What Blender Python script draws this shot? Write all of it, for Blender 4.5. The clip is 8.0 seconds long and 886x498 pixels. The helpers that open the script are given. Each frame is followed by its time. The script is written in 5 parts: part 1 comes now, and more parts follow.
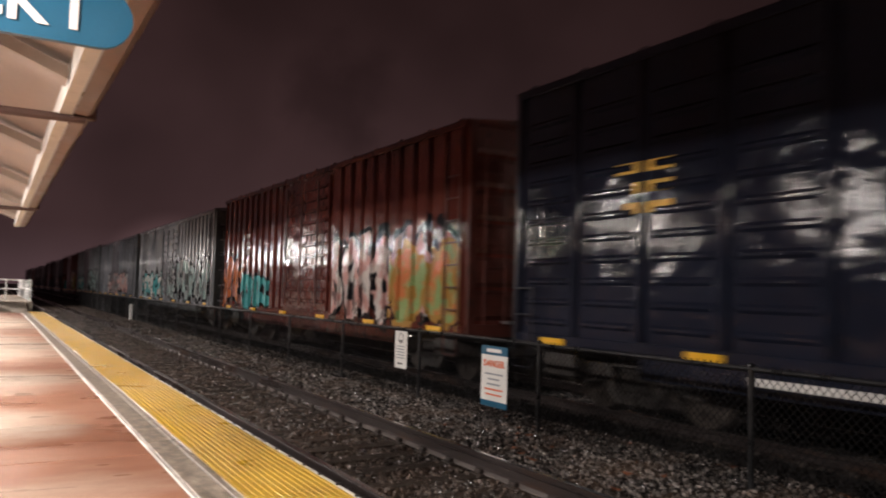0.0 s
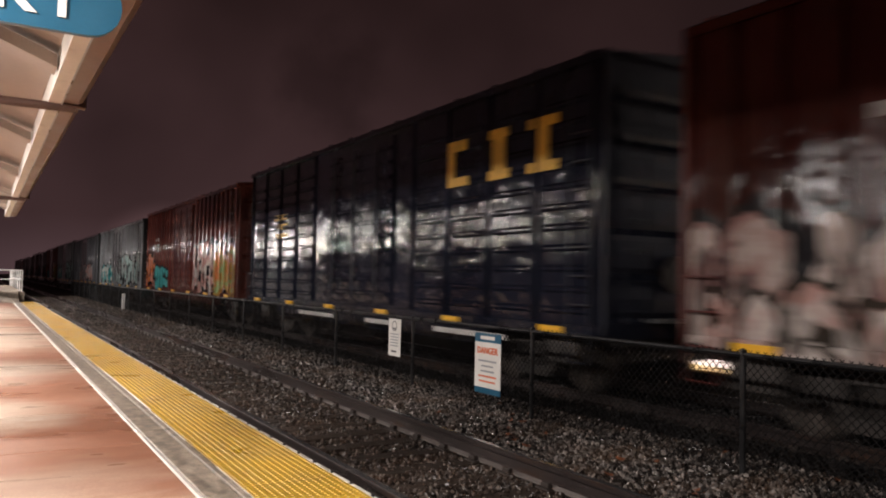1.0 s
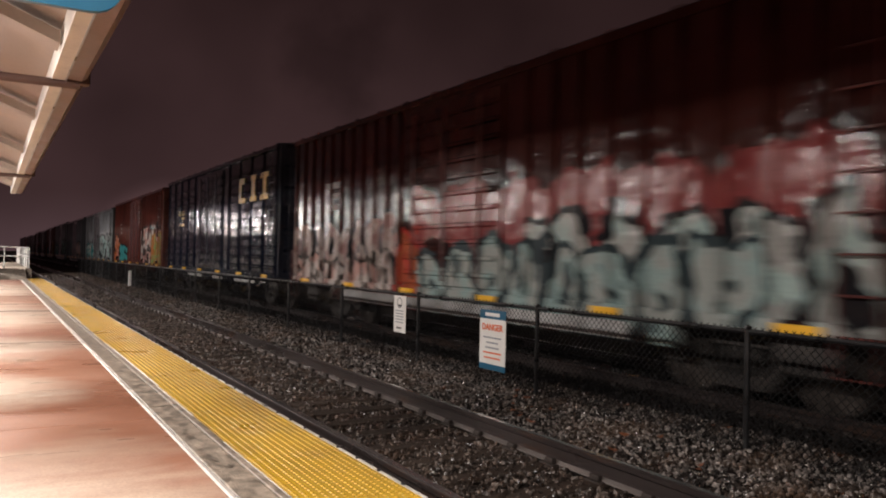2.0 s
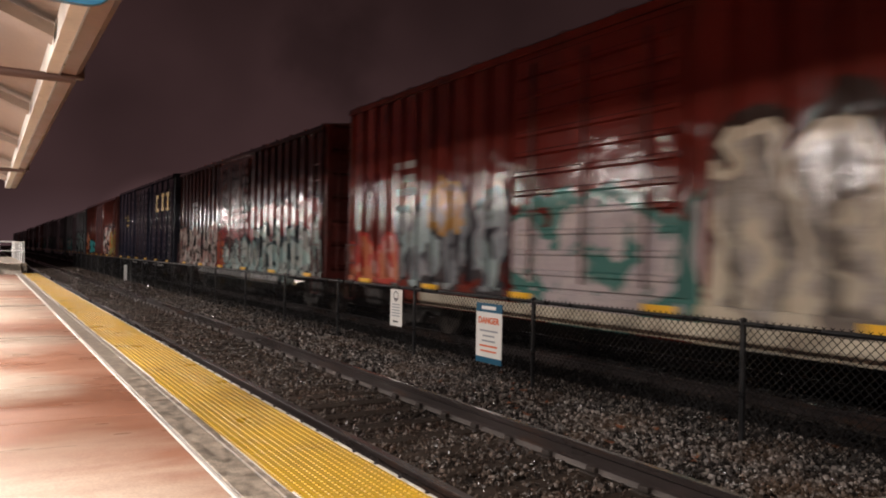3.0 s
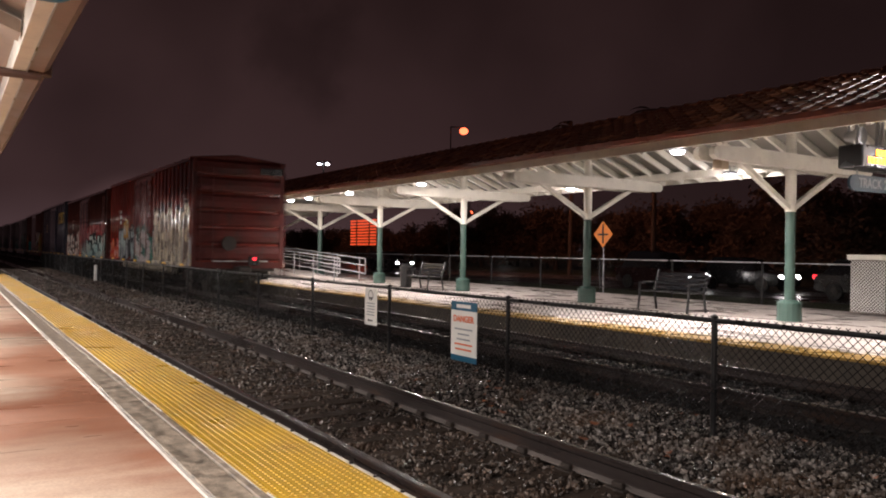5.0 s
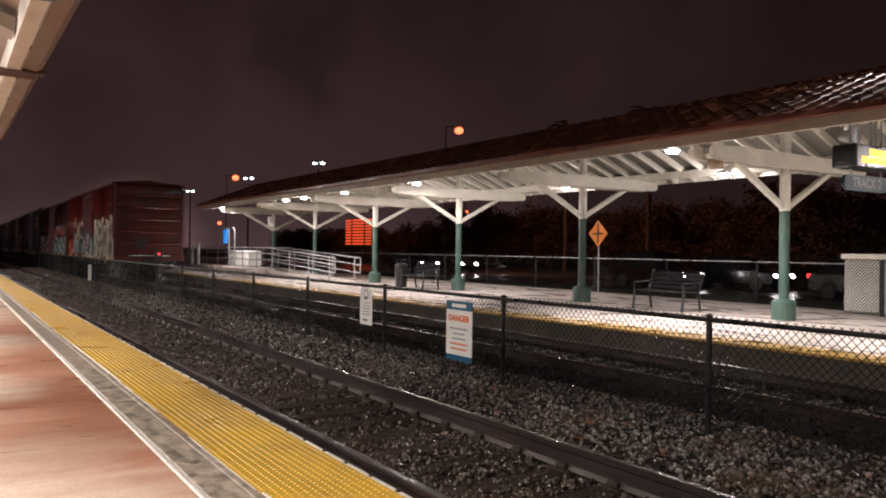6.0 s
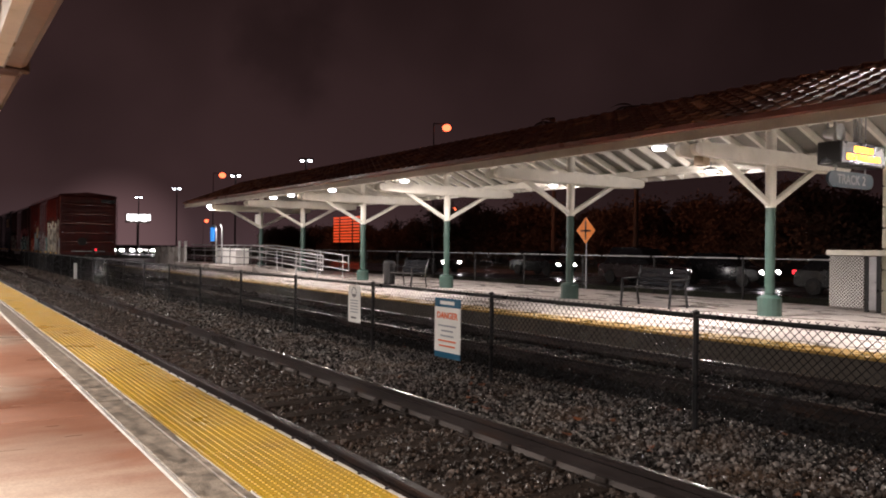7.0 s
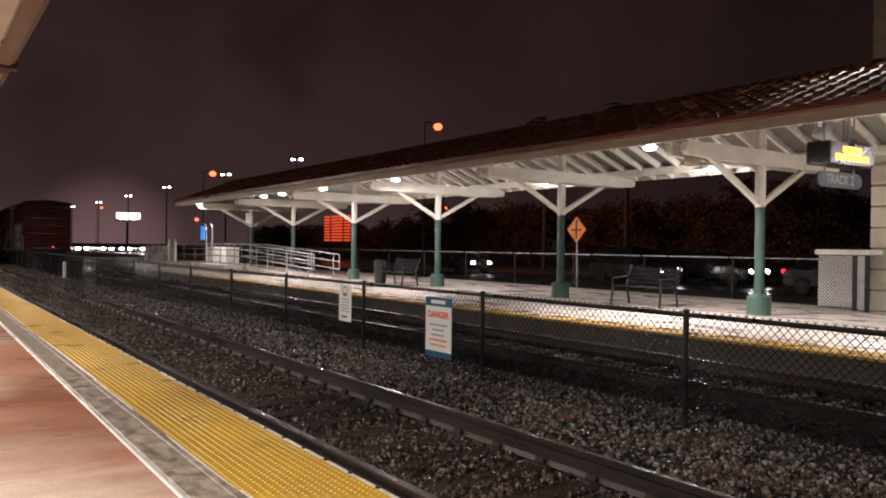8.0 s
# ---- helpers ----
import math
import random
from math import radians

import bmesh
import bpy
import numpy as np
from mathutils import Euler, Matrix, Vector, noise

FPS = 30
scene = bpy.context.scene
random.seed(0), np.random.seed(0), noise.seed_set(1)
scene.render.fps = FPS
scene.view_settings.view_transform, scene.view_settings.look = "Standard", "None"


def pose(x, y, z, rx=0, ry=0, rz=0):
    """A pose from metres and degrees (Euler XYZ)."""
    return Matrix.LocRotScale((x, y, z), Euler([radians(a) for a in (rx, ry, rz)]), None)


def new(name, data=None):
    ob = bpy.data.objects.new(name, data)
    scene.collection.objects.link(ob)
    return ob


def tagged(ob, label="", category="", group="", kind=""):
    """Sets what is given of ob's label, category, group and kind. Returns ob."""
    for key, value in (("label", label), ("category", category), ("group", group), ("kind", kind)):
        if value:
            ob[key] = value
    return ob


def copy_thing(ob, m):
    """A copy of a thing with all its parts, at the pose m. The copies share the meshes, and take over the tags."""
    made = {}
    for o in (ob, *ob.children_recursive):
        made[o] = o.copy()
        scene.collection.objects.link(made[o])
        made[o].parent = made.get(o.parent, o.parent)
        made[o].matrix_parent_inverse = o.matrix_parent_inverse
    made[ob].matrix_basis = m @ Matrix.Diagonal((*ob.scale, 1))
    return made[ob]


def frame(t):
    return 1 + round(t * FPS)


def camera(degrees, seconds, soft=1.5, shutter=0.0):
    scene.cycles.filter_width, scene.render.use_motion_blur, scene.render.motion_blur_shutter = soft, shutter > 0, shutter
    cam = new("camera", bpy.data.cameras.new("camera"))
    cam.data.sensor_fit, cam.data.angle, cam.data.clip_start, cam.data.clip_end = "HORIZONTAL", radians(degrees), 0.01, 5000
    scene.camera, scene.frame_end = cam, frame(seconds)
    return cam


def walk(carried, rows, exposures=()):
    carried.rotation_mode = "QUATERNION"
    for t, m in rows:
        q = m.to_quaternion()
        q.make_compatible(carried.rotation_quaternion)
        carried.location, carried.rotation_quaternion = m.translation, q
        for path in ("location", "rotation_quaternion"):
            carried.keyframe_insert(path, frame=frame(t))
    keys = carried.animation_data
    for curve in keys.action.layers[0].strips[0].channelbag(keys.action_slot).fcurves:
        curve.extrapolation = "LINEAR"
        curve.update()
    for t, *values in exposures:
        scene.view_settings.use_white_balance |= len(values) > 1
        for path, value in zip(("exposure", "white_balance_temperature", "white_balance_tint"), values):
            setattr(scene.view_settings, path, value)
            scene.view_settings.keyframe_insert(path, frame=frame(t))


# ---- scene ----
cam = camera(60.15, 8.0, soft=1.9, shutter=0.5)
PATH = [
    (0.0, pose(-2.511, 0, 1.470, 93.36, -1.58, -30.47)),
    (0.1, pose(-2.511, 0, 1.470, 93.45, -1.52, -29.40)),
    (0.2, pose(-2.511, 0, 1.470, 93.56, -1.46, -28.20)),
    (0.3, pose(-2.511, 0, 1.470, 93.52, -1.40, -28.02)),
    (0.4, pose(-2.511, 0, 1.470, 93.40, -1.34, -28.35)),
    (0.5, pose(-2.511, 0, 1.470, 93.26, -1.28, -29.15)),
    (0.7, pose(-2.511, 0, 1.470, 93.05, -1.25, -30.38)),
    (1.0, pose(-2.511, 0, 1.470, 92.45, -1.24, -30.97)),
    (1.5, pose(-2.511, 0, 1.470, 91.32, -1.10, -30.63)),
    (3.0, pose(-2.511, 0, 1.470, 90.23, -1.07, -30.88)),
    (3.5, pose(-2.511, 0, 1.470, 90.15, -0.98, -31.66)),
    (4.0, pose(-2.511, 0, 1.470, 90.18, -0.92, -32.17)),
    (4.5, pose(-2.511, 0, 1.470, 90.16, -0.87, -32.54)),
    (6.0, pose(-2.511, 0, 1.470, 90.12, -0.82, -33.13)),
    (6.5, pose(-2.511, 0, 1.470, 90.01, -0.75, -33.48)),
    (7.0, pose(-2.511, 0, 1.470, 89.93, -0.66, -34.02)),
    (7.5, pose(-2.511, 0, 1.470, 89.85, -0.62, -34.53)),
    (8.0, pose(-2.511, 0, 1.470, 89.86, -0.72, -34.69)),
]
walk(cam, PATH, exposures=[(0.0, 0.34, 6250, 14), (1.5, 0.28, 6250, 14), (3.0, 0.30, 6300, 14), (4.5, 0.16, 6300, 14), (6.5, 0.1, 6300, 14), (8.0, 0.0, 6300, 14)])

# ---------------------------------------------------------------- world: night sky lit by the town
world = bpy.data.worlds.new("night_sky")
scene.world = world
world.use_nodes = True
wn = world.node_tree
wn.nodes.clear()
w_out = wn.nodes.new("ShaderNodeOutputWorld")
w_bg = wn.nodes.new("ShaderNodeBackground")
w_tc = wn.nodes.new("ShaderNodeTexCoord")
w_sep = wn.nodes.new("ShaderNodeSeparateXYZ")
w_ramp = wn.nodes.new("ShaderNodeValToRGB")
w_noise = wn.nodes.new("ShaderNodeTexNoise")
w_mul = wn.nodes.new("ShaderNodeMixRGB")
w_cr = wn.nodes.new("ShaderNodeValToRGB")
w_noise.inputs["Scale"].default_value = 3.4
w_noise.inputs["Detail"].default_value = 3.0
w_mul.blend_type = "MULTIPLY"
w_mul.inputs[0].default_value = 1.0
w_ramp.color_ramp.elements[0].position = 0.0
w_ramp.color_ramp.elements[0].color = (0.062, 0.036, 0.037, 1)
w_ramp.color_ramp.elements[1].position = 0.5
w_ramp.color_ramp.elements[1].color = (0.0150, 0.0069, 0.0061, 1)
w_low = w_ramp.color_ramp.elements.new(0.07)
w_low.color = (0.0385, 0.0202, 0.0198, 1)
w_cr.color_ramp.elements[0].position = 0.36
w_cr.color_ramp.elements[0].color = (0.66, 0.66, 0.66, 1)
w_cr.color_ramp.elements[1].position = 0.62
w_cr.color_ramp.elements[1].color = (1.05, 1.05, 1.05, 1)
wn.links.new(w_tc.outputs["Generated"], w_sep.inputs[0])
wn.links.new(w_sep.outputs["Z"], w_ramp.inputs[0])
wn.links.new(w_tc.outputs["Generated"], w_noise.inputs["Vector"])
wn.links.new(w_noise.outputs["Fac"], w_cr.inputs[0])
w_side = wn.nodes.new("ShaderNodeMapRange")
w_side.inputs["From Min"].default_value, w_side.inputs["From Max"].default_value = 0.05, 0.85
w_side.inputs["To Min"].default_value, w_side.inputs["To Max"].default_value = 1.15, 0.66
w_tilt = wn.nodes.new("ShaderNodeMixRGB")
w_tilt.blend_type = "MULTIPLY"
w_tilt.inputs[0].default_value = 1.0
wn.links.new(w_sep.outputs["X"], w_side.inputs["Value"])
wn.links.new(w_ramp.outputs[0], w_tilt.inputs[1])
wn.links.new(w_side.outputs[0], w_tilt.inputs[2])
wn.links.new(w_tilt.outputs[0], w_mul.inputs[1])
wn.links.new(w_cr.outputs[0], w_mul.inputs[2])
# town glow low over the road ahead
w_dot = wn.nodes.new("ShaderNodeVectorMath")
w_dot.operation = "DOT_PRODUCT"
w_dot.inputs[1].default_value = (0.19, 0.98, 0.0)
w_glow = wn.nodes.new("ShaderNodeMapRange")
w_glow.inputs["From Min"].default_value, w_glow.inputs["From Max"].default_value = 0.9935, 1.0
w_glow.interpolation_type = "SMOOTHSTEP"
w_add = wn.nodes.new("ShaderNodeMixRGB")
w_add.blend_type = "ADD"
w_add.inputs[2].default_value = (0.12, 0.068, 0.066, 1)
wn.links.new(w_tc.outputs["Generated"], w_dot.inputs[0])
wn.links.new(w_dot.outputs["Value"], w_glow.inputs["Value"])
wn.links.new(w_glow.outputs[0], w_add.inputs[0])
# a darker rag of cloud in the lit overcast
w_cd = wn.nodes.new("ShaderNodeVectorMath")
w_cd.operation = "DISTANCE"
w_cd.inputs[1].default_value = (0.371, 0.895, 0.248)
w_cn = wn.nodes.new("ShaderNodeTexNoise")
w_cn.inputs["Scale"].default_value, w_cn.inputs["Detail"].default_value = 11.0, 5.0
w_cs = wn.nodes.new("ShaderNodeMath")
w_cs.operation = "MULTIPLY_ADD"
w_cs.inputs[1].default_value = 0.16
w_cm = wn.nodes.new("ShaderNodeMapRange")
w_cm.inputs["From Min"].default_value, w_cm.inputs["From Max"].default_value = 0.10, 0.175
w_cm.inputs["To Min"].default_value, w_cm.inputs["To Max"].default_value = 0.66, 1.0
w_cm.interpolation_type = "SMOOTHSTEP"
w_cl = wn.nodes.new("ShaderNodeMixRGB")
w_cl.blend_type = "MULTIPLY"
w_cl.inputs[0].default_value = 1.0
wn.links.new(w_tc.outputs["Generated"], w_cd.inputs[0])
wn.links.new(w_tc.outputs["Generated"], w_cn.inputs["Vector"])
wn.links.new(w_cn.outputs["Fac"], w_cs.inputs[0])
wn.links.new(w_cd.outputs["Value"], w_cs.inputs[2])
wn.links.new(w_cs.outputs[0], w_cm.inputs["Value"])
wn.links.new(w_mul.outputs[0], w_cl.inputs[1])
wn.links.new(w_cm.outputs[0], w_cl.inputs[2])
wn.links.new(w_cl.outputs[0], w_add.inputs[1])
wn.links.new(w_add.outputs[0], w_bg.inputs["Color"])
wn.links.new(w_bg.outputs[0], w_out.inputs[0])
w_bg.inputs["Strength"].default_value = 1.0

# ---------------------------------------------------------------- plan, in metres (z = 0 on the rail heads)
TRACK_1, TRACK_2 = 0.755, 5.465      # track centres
GAUGE = 1.51                         # between rail centres
NEAR_TOP, FAR_TOP = 0.22, 0.19       # platform tops
NEAR_EDGE, FAR_EDGE = -0.545, 7.0
GROUND_Z = -0.30
FENCE_X = 3.11
COL_X, COL_Y, COL_STEP = 11.47, 9.02, 5.74
EAVE_X, EAVE_Z = 8.6, 3.41
SPEED = 12.4


def lamp(name, kind, energy, colour, m, size=0.2, spread=None):
    data = bpy.data.lights.new(name, kind)
    data.energy, data.color = energy, colour
    if kind == "AREA":
        data.shape, data.size = "DISK", size
        if spread:
            data.spread = radians(spread)
    else:
        data.shadow_soft_size = size
    ob = new(name, data)
    ob.matrix_basis = m
    return ob


FAR_LAMPS = (-4.2, 0.4, 5.0, 9.6, 18.8, 23.5, 27.0, 28.8, 37.0)
BACK_LAMPS = (4.5, 11.9, 17.6, 23.3)
NEAR_LAMPS = (-8.2, -2.5, 3.3, 9.0, 14.8, 20.5, 26.2, 32.0, 40.2, 52.0)
WARM, COOL = (1.0, 0.90, 0.80), (1.0, 0.88, 0.79)
for y in FAR_LAMPS:
    lamp("canopy_bulb", "AREA", 190 if y < 9 else 320 if y < 20 else 215, COOL, pose(EAVE_X + 0.22, y, 3.31, 0, -12, 0), 0.2, 125 if y in (5.0, 9.6) else 172)
    if y != 5.0:
        lamp("canopy_bulb", "POINT", 12 if y == 9.6 else 55, COOL, pose(EAVE_X + 0.22, y, 3.33), 0.07)
for y in BACK_LAMPS:
    lamp("canopy_bulb", "POINT", 140, COOL, pose(COL_X + 1.95, y, 3.38), 0.07)
for y in NEAR_LAMPS:
    lamp("canopy_bulb", "AREA", 240 if y < 35 else 520, WARM, pose(-4.0, y, 3.46, 0, -9, 0), 0.3)
    lamp("canopy_bulb", "POINT", 60 if y < 35 else 240, WARM, pose(-4.0, y, 3.52), 0.06)

# ---------------------------------------------------------------- materials


def nodes_of(name):
    m = bpy.data.materials.new(name)
    m.use_nodes = True
    nt = m.node_tree
    return m, nt, nt.nodes["Principled BSDF"]


def mth(nt, op, a, b=None, clamp=False):
    n = nt.nodes.new("ShaderNodeMath")
    n.operation, n.use_clamp = op, clamp
    for i, v in enumerate((a, b)):
        if v is None:
            continue
        if isinstance(v, (int, float)):
            n.inputs[i].default_value = v
        else:
            nt.links.new(v, n.inputs[i])
    return n.outputs[0]


def mix(nt, fac, a, b, mode="MIX"):
    n = nt.nodes.new("ShaderNodeMixRGB")
    n.blend_type = mode
    for i, v in enumerate((fac, a, b)):
        if isinstance(v, (int, float)):
            n.inputs[i].default_value = v
        elif isinstance(v, tuple):
            n.inputs[i].default_value = (*v, 1)
        else:
            nt.links.new(v, n.inputs[i])
    return n.outputs[0]


def tex(nt, scale, detail=4.0, stretch=(1, 1, 1), shift=(0, 0, 0), coords="Object"):
    tc, mp, no = (nt.nodes.new("ShaderNode" + k) for k in ("NewGeometry" if coords == "Position" else "TexCoord", "Mapping", "TexNoise"))
    mp.inputs["Scale"].default_value = stretch
    mp.inputs["Location"].default_value = shift
    no.inputs["Scale"].default_value, no.inputs["Detail"].default_value = scale, detail
    nt.links.new(tc.outputs[coords], mp.inputs[0])
    nt.links.new(mp.outputs[0], no.inputs["Vector"])
    return no.outputs["Fac"]


def ramp(nt, fac, lo, hi, a=0.0, b=1.0):
    n = nt.nodes.new("ShaderNodeMapRange")
    n.inputs["From Min"].default_value, n.inputs["From Max"].default_value = lo, hi
    n.inputs["To Min"].default_value, n.inputs["To Max"].default_value = a, b
    nt.links.new(fac, n.inputs["Value"])
    return n.outputs[0]


def bump(nt, bs, height, strength, dist):
    n = nt.nodes.new("ShaderNodeBump")
    n.inputs["Strength"].default_value, n.inputs["Distance"].default_value = strength, dist
    nt.links.new(height, n.inputs["Height"])
    nt.links.new(n.outputs[0], bs.inputs["Normal"])


def surface(name, base, rough=0.6, metal=0.0, vary=0.35, scale=1.3, fine=24.0, relief=0.3, depth=0.004,
            stretch=(1, 1, 1), dirt=None, random_tint=0.0, spec=0.5, coords="Object"):
    """Base colour with a broad and a fine variation, stains, uneven roughness and fine relief."""
    m, nt, bs = nodes_of(name)
    broad, grain = tex(nt, scale, 5, stretch, coords=coords), tex(nt, fine, 3, stretch, coords=coords)
    low = tuple(c * (1 - vary) for c in base)
    high = tuple(min(1, c * (1 + vary * 0.6)) for c in base)
    col = mix(nt, ramp(nt, broad, 0.3, 0.7), low, high)
    col = mix(nt, ramp(nt, grain, 0.35, 0.65, 0, 0.35 * vary + 0.05), col, tuple(c * 0.5 for c in base))
    if dirt:
        col = mix(nt, ramp(nt, tex(nt, scale * 2.3, 6, stretch, (7, 3, 1), coords), 0.55, 0.75, 0, 0.7), col, dirt)
    if random_tint:
        oi = nt.nodes.new("ShaderNodeObjectInfo")
        col = mix(nt, ramp(nt, oi.outputs["Random"], 0, 1, 0, random_tint), col, tuple(c * 0.3 for c in base))
    nt.links.new(col, bs.inputs["Base Color"])
    nt.links.new(ramp(nt, broad, 0.3, 0.7, max(0.03, rough - 0.12), min(1, rough + 0.12)), bs.inputs["Roughness"])
    bs.inputs["Metallic"].default_value = metal
    bs.inputs["Specular IOR Level"].default_value = spec
    bump(nt, bs, mth(nt, "ADD", grain, mth(nt, "MULTIPLY", broad, 0.6)), relief, depth)
    return m


def glow(name, colour, strength):
    m, nt, bs = nodes_of(name)
    bs.inputs["Base Color"].default_value = (*colour, 1)
    bs.inputs["Emission Color"].default_value = (*colour, 1)
    bs.inputs["Emission Strength"].default_value = strength
    return m


def wet_paving():
    """Dyed brick-red concrete: pale patches painted for lamplight and wet glare, brown damp streaks lying across the
    platform, thin films of water.
    """
    m, nt, bs = nodes_of("wet_paving")
    def tone(scale, detail, k, shift=(0, 0, 0), twist=0.0):
        out = tex(nt, scale, detail, k, shift, "Position")
        out.node.inputs["Distortion"].default_value = twist
        return out
    broad, streak = tone(0.42, 4, (0.9, 0.8, 1)), tone(0.7, 2, (0.5, 1.1, 1), (2.2, 5.1, 0), 0.4)
    thin, fine, grit = tone(1.7, 3, (0.4, 1.5, 1), (1, 7, 0), 0.5), tone(60, 3, (1, 1, 1)), tone(9, 4, (1, 1, 1))
    col = mix(nt, ramp(nt, broad, 0.36, 0.62), (0.34, 0.150, 0.088), (0.45, 0.25, 0.165))
    col = mix(nt, ramp(nt, streak, 0.34, 0.66, 0.7, 0), col, (0.27, 0.112, 0.062))
    # pools of lamplight and wet glare, put into the colour as pale ellipses
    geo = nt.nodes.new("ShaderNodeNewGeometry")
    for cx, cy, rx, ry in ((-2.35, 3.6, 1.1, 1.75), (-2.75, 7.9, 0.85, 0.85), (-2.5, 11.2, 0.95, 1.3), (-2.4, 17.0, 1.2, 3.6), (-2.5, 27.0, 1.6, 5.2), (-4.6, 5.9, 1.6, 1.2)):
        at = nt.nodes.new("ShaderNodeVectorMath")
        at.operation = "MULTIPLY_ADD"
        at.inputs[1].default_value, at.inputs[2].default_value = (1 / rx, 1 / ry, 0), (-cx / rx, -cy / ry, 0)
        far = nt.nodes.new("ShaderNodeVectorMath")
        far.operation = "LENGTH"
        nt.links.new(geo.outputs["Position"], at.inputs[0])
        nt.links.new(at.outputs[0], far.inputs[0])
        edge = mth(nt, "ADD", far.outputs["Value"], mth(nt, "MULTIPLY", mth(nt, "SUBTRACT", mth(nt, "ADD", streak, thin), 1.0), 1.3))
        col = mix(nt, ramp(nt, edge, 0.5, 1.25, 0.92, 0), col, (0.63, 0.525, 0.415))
    col = mix(nt, ramp(nt, grit, 0.45, 0.7, 0, 0.25), col, (0.24, 0.12, 0.08))
    col = mix(nt, ramp(nt, fine, 0.40, 0.62, 0, 0.22), col, (0.2, 0.09, 0.06))
    nt.links.new(col, bs.inputs["Base Color"])
    wet = mth(nt, "ADD", mth(nt, "MULTIPLY", streak, 0.6), mth(nt, "MULTIPLY", thin, 0.4))
    nt.links.new(ramp(nt, wet, 0.40, 0.60, 0.24, 0.5), bs.inputs["Roughness"])
    bump(nt, bs, mth(nt, "ADD", mth(nt, "MULTIPLY", fine, 0.6), mth(nt, "MULTIPLY", grit, 1.2)), 0.18, 0.003)
    return m


def wet_concrete():
    m, nt, bs = nodes_of("wet_concrete")
    broad, mid, fine = tex(nt, 0.4, 5), tex(nt, 1.7, 6, (1, 0.5, 1)), tex(nt, 45, 3)
    col = mix(nt, ramp(nt, broad, 0.35, 0.65), (0.36, 0.32, 0.30), (0.53, 0.49, 0.46))
    col = mix(nt, ramp(nt, mid, 0.5, 0.64, 0, 0.8), col, (0.33, 0.30, 0.28))
    col = mix(nt, ramp(nt, fine, 0.4, 0.6, 0, 0.25), col, (0.25, 0.23, 0.2))
    nt.links.new(col, bs.inputs["Base Color"])
    nt.links.new(ramp(nt, mid, 0.4, 0.64, 0.4, 0.2), bs.inputs["Roughness"])
    bump(nt, bs, mth(nt, "ADD", fine, mid), 0.15, 0.004)
    return m


def stone_surface(name, dark, light, rough, spec=0.5):
    """Each stone of the joined ballast takes its own tone."""
    m, nt, bs = nodes_of(name)
    geo = nt.nodes.new("ShaderNodeNewGeometry")
    bs.inputs["Specular IOR Level"].default_value = spec
    grain, dust = tex(nt, 55, 3), tex(nt, 1.4, 4)
    tone = mth(nt, "POWER", geo.outputs["Random Per Island"], 2.8)
    col = mix(nt, tone, dark, light)
    col = mix(nt, ramp(nt, dust, 0.45, 0.7, 0, 0.6), col, tuple(0.45 * (a + b) * c for a, b, c in zip(dark, light, (0.9, 0.66, 0.48))))
    col = mix(nt, ramp(nt, grain, 0.4, 0.65, 0, 0.4), col, dark)
    nt.links.new(col, bs.inputs["Base Color"])
    nt.links.new(ramp(nt, geo.outputs["Random Per Island"], 0, 1, rough, rough + 0.35), bs.inputs["Roughness"])
    bump(nt, bs, grain, 0.5, 0.004)
    return m


